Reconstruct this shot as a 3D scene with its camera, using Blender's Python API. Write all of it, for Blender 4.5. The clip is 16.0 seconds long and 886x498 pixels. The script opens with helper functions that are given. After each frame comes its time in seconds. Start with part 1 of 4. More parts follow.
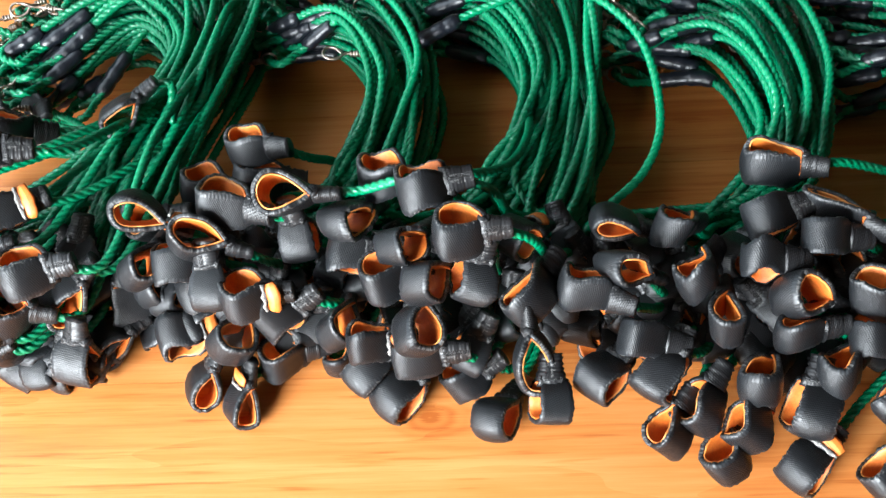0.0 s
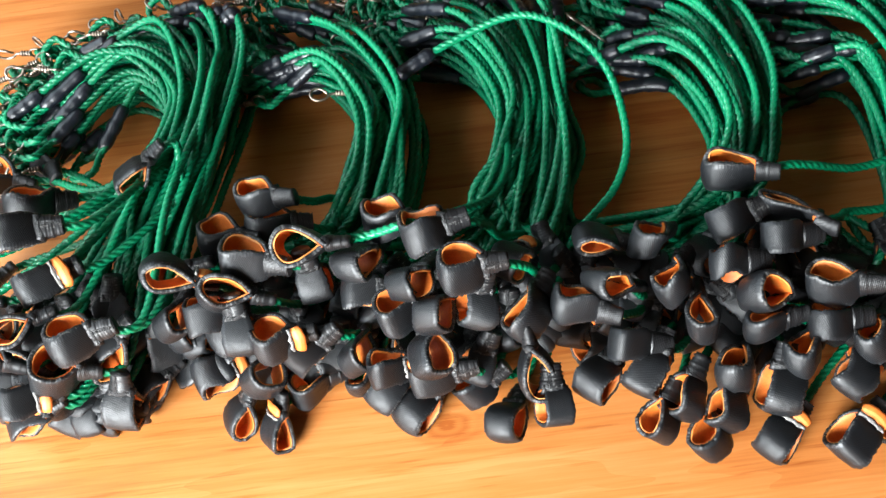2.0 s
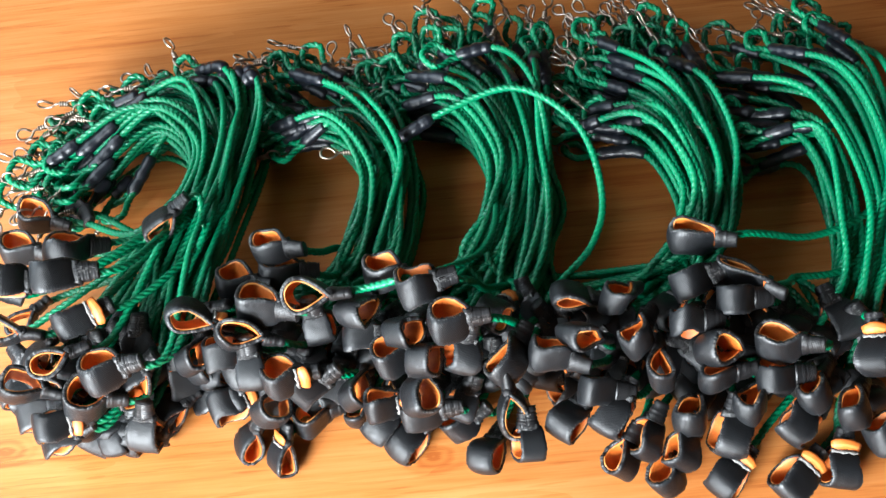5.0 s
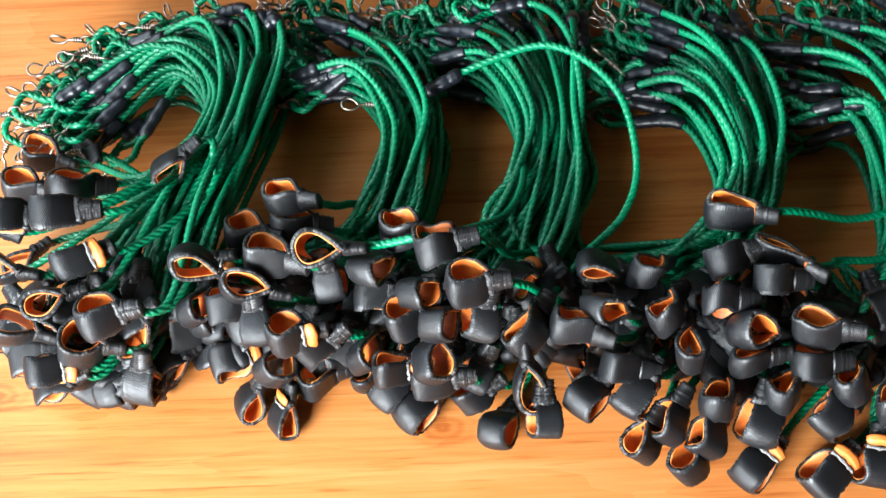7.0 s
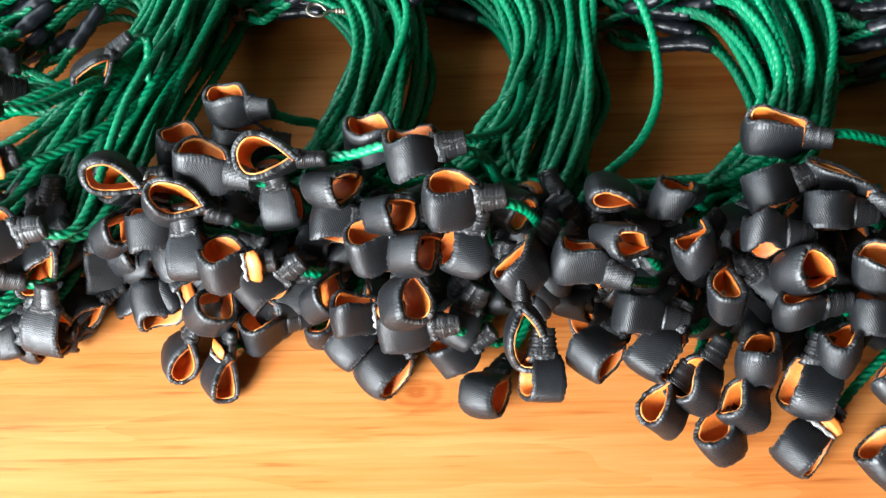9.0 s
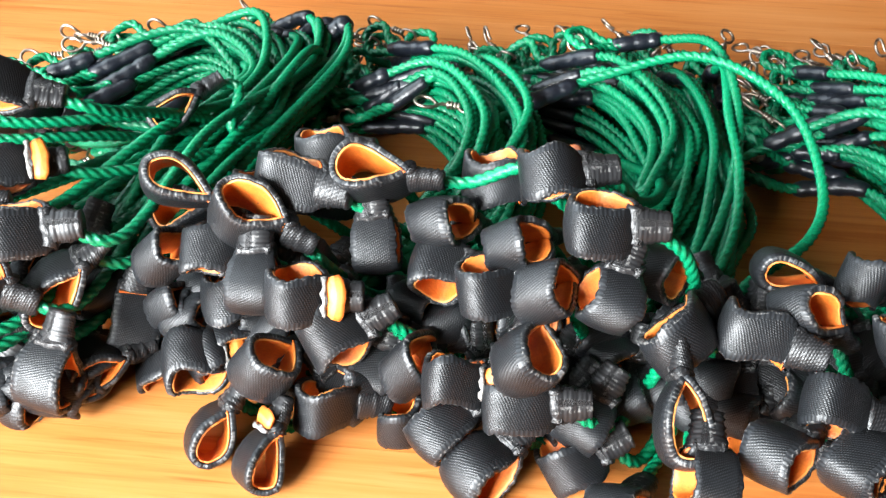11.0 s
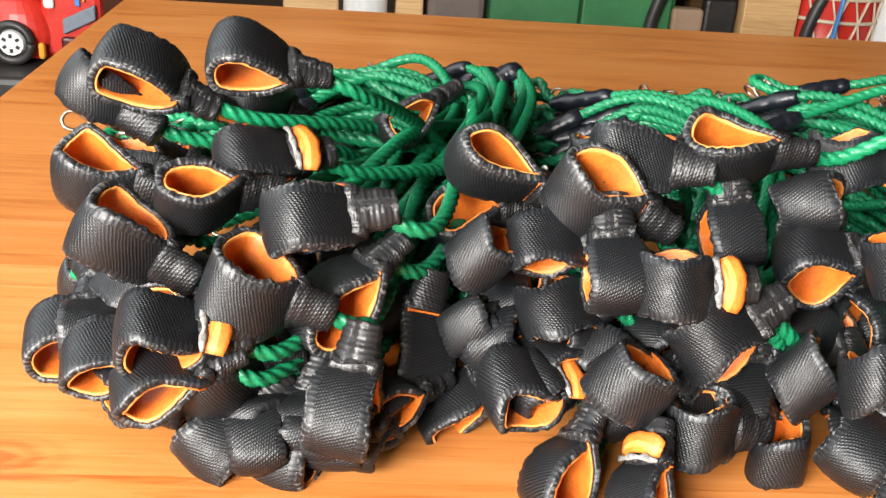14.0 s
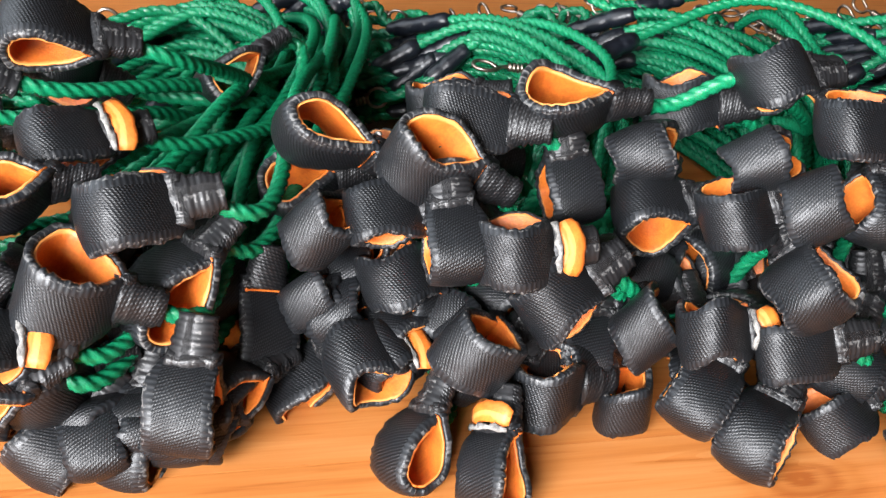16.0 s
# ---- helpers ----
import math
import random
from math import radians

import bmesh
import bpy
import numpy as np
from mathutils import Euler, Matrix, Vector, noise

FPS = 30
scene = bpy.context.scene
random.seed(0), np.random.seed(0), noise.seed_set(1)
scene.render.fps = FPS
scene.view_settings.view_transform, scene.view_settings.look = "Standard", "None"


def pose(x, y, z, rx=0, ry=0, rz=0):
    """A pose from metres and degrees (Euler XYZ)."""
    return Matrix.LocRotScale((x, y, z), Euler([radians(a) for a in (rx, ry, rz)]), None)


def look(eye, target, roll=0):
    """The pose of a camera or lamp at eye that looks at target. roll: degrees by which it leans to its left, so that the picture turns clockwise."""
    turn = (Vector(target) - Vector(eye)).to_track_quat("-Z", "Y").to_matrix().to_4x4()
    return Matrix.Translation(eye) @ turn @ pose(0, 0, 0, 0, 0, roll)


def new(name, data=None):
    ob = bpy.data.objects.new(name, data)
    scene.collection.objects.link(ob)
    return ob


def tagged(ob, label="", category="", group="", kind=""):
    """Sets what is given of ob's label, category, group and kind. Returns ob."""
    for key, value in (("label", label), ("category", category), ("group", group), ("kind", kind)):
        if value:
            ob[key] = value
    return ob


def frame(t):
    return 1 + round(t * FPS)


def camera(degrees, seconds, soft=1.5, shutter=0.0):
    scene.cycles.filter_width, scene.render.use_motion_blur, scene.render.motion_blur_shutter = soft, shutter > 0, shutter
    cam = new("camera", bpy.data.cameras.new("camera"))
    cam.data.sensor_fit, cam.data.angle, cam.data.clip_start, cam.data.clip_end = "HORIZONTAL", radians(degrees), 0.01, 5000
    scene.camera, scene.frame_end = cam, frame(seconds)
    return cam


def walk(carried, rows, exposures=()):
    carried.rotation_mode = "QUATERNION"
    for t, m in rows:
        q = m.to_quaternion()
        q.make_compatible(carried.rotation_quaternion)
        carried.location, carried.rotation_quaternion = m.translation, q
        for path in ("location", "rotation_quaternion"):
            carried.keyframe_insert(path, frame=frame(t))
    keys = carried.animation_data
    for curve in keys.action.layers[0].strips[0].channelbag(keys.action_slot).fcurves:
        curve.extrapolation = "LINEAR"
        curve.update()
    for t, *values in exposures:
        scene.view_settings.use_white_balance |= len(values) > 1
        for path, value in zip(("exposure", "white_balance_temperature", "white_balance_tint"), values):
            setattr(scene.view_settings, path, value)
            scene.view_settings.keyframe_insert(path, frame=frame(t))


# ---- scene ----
cam = camera(47.4, 16.0)
METRES, EYE, TILT, LEAN, TURN = 0.82, 1.225, -56.43, 3.71, 0.15
ROWS = [
    (0.0, 0.0, 0.0, 0.0, -0.0, 0.0, 0.0),
    (0.5, -0.0216, -0.0117, 0.0001, -0.39, -0.92, 1.33),
    (1.0, -0.038, -0.026, 0.0144, -0.6, -2.0, 2.47),
    (1.5, -0.029, -0.0389, 0.0415, -1.57, -3.78, 4.01),
    (2.0, -0.0242, -0.0656, 0.0703, -2.52, -4.31, 5.53),
    (2.5, -0.0214, -0.095, 0.087, -2.59, -4.55, 6.31),
    (3.0, -0.0126, -0.1132, 0.1073, -2.76, -4.81, 6.27),
    (3.5, -0.0067, -0.1325, 0.1162, -2.91, -4.41, 6.09),
    (4.0, -0.0099, -0.1482, 0.1133, -2.77, -4.08, 5.53),
    (6.5, -0.0193, -0.1303, 0.0983, -1.17, -4.02, 1.14),
    (7.0, -0.0188, -0.1065, 0.0875, -1.03, -4.64, 0.62),
    (7.5, -0.0104, -0.0866, 0.0866, -1.1, -4.78, 0.83),
    (8.0, -0.0093, -0.0457, 0.0645, -1.16, -4.96, 0.9),
    (10.5, -0.0301, 0.1219, -0.1109, -1.78, 13.56, -5.6),
    (11.0, -0.0521, 0.1692, -0.1545, -2.03, 20.26, -6.87),
    (11.5, -0.0791, 0.2181, -0.1858, -2.39, 21.76, -7.92),
    (12.0, -0.1057, 0.2512, -0.1967, -2.11, 25.45, -6.91),
    (12.5, -0.1346, 0.2688, -0.2104, -3.44, 28.31, -5.05),
    (13.0, -0.1636, 0.2822, -0.229, -5.37, 30.49, -3.99),
    (13.5, -0.2033, 0.292, -0.2197, -6.85, 31.37, -2.82),
    (14.0, -0.2352, 0.3018, -0.2097, -7.81, 32.18, -1.88),
    (14.5, -0.2571, 0.306, -0.2036, -9.22, 31.56, -0.17),
    (15.0, -0.2579, 0.3112, -0.1925, -11.92, 26.48, 2.25),
    (15.5, -0.2464, 0.3028, -0.1835, -12.85, 26.16, 3.99),
    (16.0, -0.2268, 0.2943, -0.1745, -12.85, 25.21, 5.17),
]
walk(cam, [(t, pose(0, 0, EYE, TILT, LEAN, TURN) @ pose(METRES * x, METRES * y, METRES * z, 90 + pitch, roll, yaw)) for t, x, y, z, yaw, pitch, roll in ROWS],
     exposures=[(0.0, 1.48, 6350, 10), (1.0, 1.36, 6900, 10), (2.0, 1.40, 6550, 10), (3.5, 1.45, 6350, 10), (8.2, 1.42, 6350, 10), (11.0, 1.8, 6600, 11), (12.5, 1.36, 6900, 14), (13.5, 1.16, 7300, 15), (15.0, 1.03, 7200, 15), (16.0, 1.0, 6700, 16)])

# ---- world and light ----
world = bpy.data.worlds.new("world")
scene.world = world
world.use_nodes = True
wn, wl = world.node_tree.nodes, world.node_tree.links
sky = wn.new("ShaderNodeTexSky")
sky.sky_type, sky.sun_disc = "NISHITA", False
sky.sun_elevation, sky.sun_rotation = radians(38), radians(250)
wl.new(sky.outputs[0], wn["Background"].inputs[0])
wn["Background"].inputs[1].default_value = 0.06


def window_light(name, place, target, width, height, watts, colour):
    data = bpy.data.lights.new(name, "AREA")
    data.shape, data.size, data.size_y, data.energy, data.color = "RECTANGLE", width, height, watts, colour
    ob = new(name, data)
    ob.matrix_world = look(place, target)
    return ob


window_light("window_light", (-0.94, 0.55, 1.42), (-0.1, 0.35, 0.75), 1.1, 0.9, 5.0, (0.80, 0.94, 1.0))
window_light("window_light_front", (-0.94, -0.85, 1.26), (-0.2, 0.3, 0.75), 0.80, 0.66, 54.0, (0.91, 0.97, 1.0))


# ---- materials ----
TZ = 0.75  # the table top


def material(name, colour, rough=0.5, metal=0.0, spec=0.5, coat=0.0):
    m = bpy.data.materials.new(name)
    m.use_nodes = True
    b = m.node_tree.nodes["Principled BSDF"]
    b.inputs["Base Color"].default_value = (*colour, 1)
    b.inputs["Roughness"].default_value = rough
    b.inputs["Metallic"].default_value = metal
    b.inputs["Specular IOR Level"].default_value = spec
    b.inputs["Coat Weight"].default_value = coat
    b.inputs["Coat Roughness"].default_value = 0.25
    return m, m.node_tree.nodes, m.node_tree.links, b


def node(nodes, kind, **values):
    n = nodes.new("ShaderNode" + kind)
    for key, value in values.items():
        n.inputs[key.replace("_", " ")].default_value = value
    return n


def ramp(nodes, stops):
    n = nodes.new("ShaderNodeValToRGB")
    while len(n.color_ramp.elements) < len(stops):
        n.color_ramp.elements.new(0.5)
    for e, (p, c) in zip(n.color_ramp.elements, stops):
        e.position, e.color = p, (*c, 1)
    return n


def maths(nodes, links, op, a, b=None):
    n = nodes.new("ShaderNodeMath")
    n.operation = op
    for i, v in enumerate((a, b)):
        if v is None:
            continue
        if isinstance(v, (int, float)):
            n.inputs[i].default_value = v
        else:
            links.new(v, n.inputs[i])
    return n.outputs[0]


def coords(nodes, links, output, scale):
    tc = nodes.new("ShaderNodeTexCoord")
    mp = nodes.new("ShaderNodeMapping")
    mp.inputs["Scale"].default_value = scale
    links.new(tc.outputs[output], mp.inputs[0])
    return mp.outputs[0]


def bump(nodes, links, bsdf, height, strength, distance):
    b = nodes.new("ShaderNodeBump")
    b.inputs["Strength"].default_value, b.inputs["Distance"].default_value = strength, distance
    links.new(height, b.inputs["Height"])
    links.new(b.outputs[0], bsdf.inputs["Normal"])
    return b


def mottled(name, dark, light, rough, scale, spec=0.5, metal=0.0, relief=0.0, coat=0.0):
    """A plain surface with mottling at two scales and a fine relief."""
    m, n, l, b = material(name, light, rough, metal, spec, coat)
    p = coords(n, l, "Object", (1, 1, 1))
    big, small = node(n, "TexNoise", Scale=scale, Detail=6.0), node(n, "TexNoise", Scale=scale * 9, Detail=4.0)
    l.new(p, big.inputs[0]), l.new(p, small.inputs[0])
    mix = maths(n, l, "ADD", maths(n, l, "MULTIPLY", big.outputs[0], 0.65), maths(n, l, "MULTIPLY", small.outputs[0], 0.35))
    r = ramp(n, [(0.32, dark), (0.68, light)])
    l.new(mix, r.inputs[0]), l.new(r.outputs[0], b.inputs["Base Color"])
    rr = maths(n, l, "ADD", maths(n, l, "MULTIPLY", small.outputs[0], 0.2), rough - 0.1)
    l.new(rr, b.inputs["Roughness"])
    if relief:
        bump(n, l, b, small.outputs[0], 0.6, relief)
    return m


def knot(n, l, where, f, grain, kx, ky, kr):
    """A knot in the wood: a dark core with rings drawn out along the grain."""
    away = n.new("ShaderNodeVectorMath")
    away.operation = "SUBTRACT"
    away.inputs[1].default_value = (kx, ky, TZ)
    l.new(where, away.inputs[0])
    flat = n.new("ShaderNodeVectorMath")
    flat.operation = "MULTIPLY"
    flat.inputs[1].default_value = (0.55 / kr, 1.0 / kr, 0.0)
    l.new(away.outputs[0], flat.inputs[0])
    size = n.new("ShaderNodeVectorMath")
    size.operation = "LENGTH"
    l.new(flat.outputs[0], size.inputs[0])
    d = maths(n, l, "ADD", size.outputs["Value"], maths(n, l, "MULTIPLY", grain, 0.7))
    fall = maths(n, l, "MAXIMUM", maths(n, l, "SUBTRACT", 1.0, maths(n, l, "MULTIPLY", d, 0.55)), 0.0)
    ring = maths(n, l, "MULTIPLY", maths(n, l, "SINE", maths(n, l, "MULTIPLY", d, 14.0)), 0.10)
    return maths(n, l, "SUBTRACT", f, maths(n, l, "MULTIPLY", fall, maths(n, l, "ADD", ring, 0.26)))


def wood_material(name, dark, mid, light, rough=0.40, coat=0.06, knots=()):
    m, n, l, b = material(name, mid, rough, spec=0.3, coat=coat)
    tc = n.new("ShaderNodeTexCoord")
    info = n.new("ShaderNodeObjectInfo")
    off = n.new("ShaderNodeCombineXYZ")
    l.new(maths(n, l, "MULTIPLY", info.outputs["Random"], 7.0), off.inputs[0])
    l.new(maths(n, l, "MULTIPLY", info.outputs["Random"], 3.1), off.inputs[2])
    add = n.new("ShaderNodeVectorMath")
    l.new(tc.outputs["Object"], add.inputs[0]), l.new(off.outputs[0], add.inputs[1])
    mp = n.new("ShaderNodeMapping")
    mp.inputs["Scale"].default_value = (1.6, 14, 14)
    l.new(add.outputs[0], mp.inputs[0])
    broad = node(n, "TexNoise", Scale=1.5, Detail=3.0, Distortion=0.6)
    l.new(mp.outputs[0], broad.inputs[0])
    rings = maths(n, l, "FRACT", maths(n, l, "MULTIPLY", broad.outputs[0], 7.0))
    mp2 = n.new("ShaderNodeMapping")
    mp2.inputs["Scale"].default_value = (9, 260, 260)
    l.new(add.outputs[0], mp2.inputs[0])
    fine = node(n, "TexNoise", Scale=1.0, Detail=5.0, Roughness=0.65)
    l.new(mp2.outputs[0], fine.inputs[0])
    cloud = node(n, "TexNoise", Scale=3.5, Detail=3.0)
    l.new(add.outputs[0], cloud.inputs[0])
    mp3 = n.new("ShaderNodeMapping")
    mp3.inputs["Scale"].default_value = (2.5, 60, 60)
    l.new(add.outputs[0], mp3.inputs[0])
    streak = node(n, "TexNoise", Scale=1.0, Detail=4.0)
    l.new(mp3.outputs[0], streak.inputs[0])
    f = maths(n, l, "ADD", maths(n, l, "MULTIPLY", rings, 0.07), maths(n, l, "MULTIPLY", fine.outputs[0], 0.46))
    f = maths(n, l, "ADD", f, maths(n, l, "MULTIPLY", cloud.outputs[0], 0.38))
    f = maths(n, l, "ADD", f, maths(n, l, "MULTIPLY", streak.outputs[0], 0.30))
    # thin dark pores, drawn out along the grain
    mp4 = n.new("ShaderNodeMapping")
    mp4.inputs["Scale"].default_value = (22, 420, 420)
    l.new(add.outputs[0], mp4.inputs[0])
    pore = node(n, "TexNoise", Scale=1.0, Detail=2.0)
    l.new(mp4.outputs[0], pore.inputs[0])
    deep = ramp(n, [(0.60, (0, 0, 0)), (0.74, (1, 1, 1))])
    l.new(pore.outputs[0], deep.inputs[0])
    f = maths(n, l, "SUBTRACT", f, maths(n, l, "MULTIPLY", deep.outputs[0], 0.13))
    for kx, ky, kr in knots:
        f = knot(n, l, tc.outputs["Object"], f, fine.outputs[0], kx, ky, kr)
    r = ramp(n, [(0.44, dark), (0.60, mid), (0.77, light)])
    l.new(f, r.inputs[0])
    hsv = n.new("ShaderNodeHueSaturation")
    l.new(r.outputs[0], hsv.inputs["Color"])
    l.new(maths(n, l, "ADD", maths(n, l, "MULTIPLY", info.outputs["Random"], 0.16), 0.92), hsv.inputs["Value"])
    l.new(hsv.outputs[0], b.inputs["Base Color"])
    l.new(maths(n, l, "ADD", maths(n, l, "MULTIPLY", fine.outputs[0], 0.25), rough - 0.12), b.inputs["Roughness"])
    bump(n, l, b, f, 0.25, 0.0006)
    return m


def webbing_material(name, dark, light):
    """Black woven webbing: twill ribs and a ticked selvedge; the UVs are in centimetres."""
    m, n, l, b = material(name, dark, 0.5, spec=0.42)
    tc = n.new("ShaderNodeTexCoord")
    sep = n.new("ShaderNodeSeparateXYZ")
    l.new(tc.outputs["UV"], sep.inputs[0])
    u, v = sep.outputs[0], sep.outputs[1]
    noise_n = node(n, "TexNoise", Scale=1.4, Detail=2.0)
    l.new(tc.outputs["UV"], noise_n.inputs[0])
    wob = maths(n, l, "MULTIPLY", noise_n.outputs[0], 0.12)
    # twill: fine slanting threads, worn flat in patches
    run = maths(n, l, "ADD", maths(n, l, "MULTIPLY", maths(n, l, "ADD", u, wob), 62.0), maths(n, l, "MULTIPLY", v, 30.0))
    thread = maths(n, l, "ADD", maths(n, l, "MULTIPLY", maths(n, l, "SINE", run), 0.5), 0.5)
    rib = maths(n, l, "ADD", maths(n, l, "MULTIPLY", maths(n, l, "SINE", maths(n, l, "ADD", maths(n, l, "MULTIPLY", v, 88.0), maths(n, l, "MULTIPLY", u, 20.0))), 0.4), 0.6)
    weave = maths(n, l, "SUBTRACT", maths(n, l, "MULTIPLY", maths(n, l, "MULTIPLY", thread, rib), 2.0), 1.0)
    edge = maths(n, l, "GREATER_THAN", maths(n, l, "ADD", maths(n, l, "ABSOLUTE", v), maths(n, l, "MULTIPLY", noise_n.outputs[0], 0.1)), 0.70)
    tick = maths(n, l, "SINE", maths(n, l, "MULTIPLY", u, 37.0))
    h = maths(n, l, "ADD", maths(n, l, "MULTIPLY", maths(n, l, "MULTIPLY", weave, maths(n, l, "MULTIPLY", noise_n.outputs[0], 2.0)), maths(n, l, "SUBTRACT", 1.0, edge)), maths(n, l, "MULTIPLY", tick, maths(n, l, "MULTIPLY", edge, 0.55)))
    fuzz = node(n, "TexNoise", Scale=16.0, Detail=5.0, Roughness=0.7)
    l.new(tc.outputs["UV"], fuzz.inputs[0])
    spot = ramp(n, [(0.62, (0, 0, 0)), (0.80, (1, 1, 1))])
    l.new(fuzz.outputs[0], spot.inputs[0])
    # paler thread crests: the yarn's sheen is put into the colour, with pale lint
    mix = n.new("ShaderNodeMix")
    mix.data_type = "RGBA"
    mix.inputs[6].default_value, mix.inputs[7].default_value = (*dark, 1), (*light, 1)
    fac = maths(n, l, "ADD", maths(n, l, "MULTIPLY", maths(n, l, "ADD", h, 1.0), 0.26), maths(n, l, "MULTIPLY", spot.outputs[0], 0.35))
    l.new(fac, mix.inputs[0])
    # pale rim flecks: frayed yarn, plus the selvedge's sheen put into the colour
    rim = maths(n, l, "GREATER_THAN", maths(n, l, "ABSOLUTE", v), 0.84)
    fray_sheen = ramp(n, [(0.52, (0, 0, 0)), (0.62, (1, 1, 1))])
    yarn = node(n, "TexNoise", Scale=9.0, Detail=3.0)
    l.new(tc.outputs["UV"], yarn.inputs[0]), l.new(yarn.outputs[0], fray_sheen.inputs[0])
    frayed = n.new("ShaderNodeMix")
    frayed.data_type = "RGBA"
    frayed.inputs[7].default_value = (0.11, 0.108, 0.105, 1)
    l.new(maths(n, l, "MULTIPLY", fray_sheen.outputs[0], rim), frayed.inputs[0])
    l.new(mix.outputs[2], frayed.inputs[6]), l.new(frayed.outputs[2], b.inputs["Base Color"])
    l.new(maths(n, l, "ADD", maths(n, l, "MULTIPLY", noise_n.outputs[0], 0.26), 0.31), b.inputs["Roughness"])
    fold = node(n, "TexNoise", Scale=0.9, Detail=2.0)
    l.new(tc.outputs["UV"], fold.inputs[0])
    h = maths(n, l, "ADD", h, maths(n, l, "MULTIPLY", fold.outputs[0], 8.0))
    bump(n, l, b, h, 0.7, 0.00008)
    return m


def lining_material():
    """Orange felt with a paler cut edge; the UVs are in centimetres, the second one across the band."""
    m = mottled("orange_lining", (0.38, 0.066, 0.007), (0.68, 0.185, 0.022), 0.55, 120.0, relief=0.0002)
    n, l = m.node_tree.nodes, m.node_tree.links
    b = n["Principled BSDF"]
    body = b.inputs["Base Color"].links[0].from_socket
    tc, sep = n.new("ShaderNodeTexCoord"), n.new("ShaderNodeSeparateXYZ")
    l.new(tc.outputs["UV"], sep.inputs[0])
    wob = node(n, "TexNoise", Scale=2.2, Detail=3.0)
    l.new(tc.outputs["UV"], wob.inputs[0])
    d = maths(n, l, "ADD", maths(n, l, "ABSOLUTE", sep.outputs[1]), maths(n, l, "MULTIPLY", wob.outputs[0], 0.16))
    r = ramp(n, [(0.86, (0, 0, 0)), (0.92, (1, 1, 1))])
    l.new(d, r.inputs[0])
    mix = n.new("ShaderNodeMix")
    mix.data_type = "RGBA"
    mix.inputs[7].default_value = (0.66, 0.25, 0.06, 1)
    l.new(r.outputs[0], mix.inputs[0]), l.new(body, mix.inputs[6]), l.new(mix.outputs[2], b.inputs["Base Color"])
    return m


def rope_material():
    """Green laid polypropylene: fine filaments that follow the strands; the UVs run along and round the rope."""
    m, n, l, b = material("green_rope", (0.0, 0.2, 0.06), 0.27, spec=0.42)
    p = coords(n, l, "UV", (26, 7, 1))
    fil = node(n, "TexNoise", Scale=1.0, Detail=4.0, Roughness=0.6)
    l.new(p, fil.inputs[0])
    r = ramp(n, [(0.25, (0.0, 0.045, 0.015)), (0.55, (0.0, 0.180, 0.074)), (0.8, (0.0, 0.37, 0.19))])
    l.new(fil.outputs[0], r.inputs[0])
    info = n.new("ShaderNodeObjectInfo")
    hsv = n.new("ShaderNodeHueSaturation")
    l.new(r.outputs[0], hsv.inputs["Color"])
    l.new(maths(n, l, "ADD", maths(n, l, "MULTIPLY", info.outputs["Random"], 0.35), 0.85), hsv.inputs["Value"])
    l.new(hsv.outputs[0], b.inputs["Base Color"])
    bump(n, l, b, fil.outputs[0], 0.5, 0.0003)
    return m


WOOD = wood_material("table_wood", (0.38, 0.101, 0.019), (0.53, 0.183, 0.044), (0.61, 0.248, 0.078), knots=((-0.438, -0.187, 0.010), (-0.817, 0.239, 0.008), (-0.721, -0.156, 0.010)))
PALE_WOOD = wood_material("pale_wood", (0.50, 0.28, 0.12), (0.62, 0.38, 0.18), (0.70, 0.46, 0.24))
WEB = webbing_material("black_webbing", (0.0006, 0.0008, 0.0011), (0.036, 0.040, 0.046))
WHIP = webbing_material("black_whipping", (0.003, 0.003, 0.0035), (0.034, 0.034, 0.036))
LINING = lining_material()
FRAY = mottled("frayed_edge", (0.03, 0.03, 0.03), (0.42, 0.40, 0.37), 0.7, 500.0, relief=0.0006)
TAPE = mottled("black_tape", (0.002, 0.003, 0.005), (0.007, 0.009, 0.014), 0.36, 45.0, spec=0.5, relief=0.0005)
ROPE = rope_material()
STEEL = mottled("worn_steel", (0.15, 0.10, 0.07), (0.48, 0.42, 0.36), 0.38, 300.0, metal=1.0)
# dark warm tones for walls and ceiling, set for a dim reddish bounce
PLASTER = mottled("wall_paint", (0.075, 0.045, 0.032), (0.10, 0.06, 0.042), 0.8, 4.0, relief=0.001)
CEILING = mottled("ceiling_bounce", (0.10, 0.06, 0.038), (0.14, 0.085, 0.055), 0.85, 4.0)
TILE = mottled("floor_tile", (0.12, 0.10, 0.09), (0.18, 0.155, 0.135), 0.4, 6.0)


# ---- helpers ----
def mesh_object(name, bm, mat, parent=None, label=""):
    me = bpy.data.meshes.new(name)
    bm.to_mesh(me)
    bm.free()
    if mat:
        me.materials.append(mat)
    ob = new(name, me)
    if parent:
        ob.parent = parent
    if label:
        ob["label"] = label
    return ob


def part(name, bm, mat, parent, label=""):
    return mesh_object(name, bm, mat, parent, label)


def thing(name, place, label, category, group="", kind=""):
    ob = new(name)
    ob.empty_display_size = 0.02
    ob.matrix_world = Matrix.Translation(place)
    return tagged(ob, label, category, group, kind)


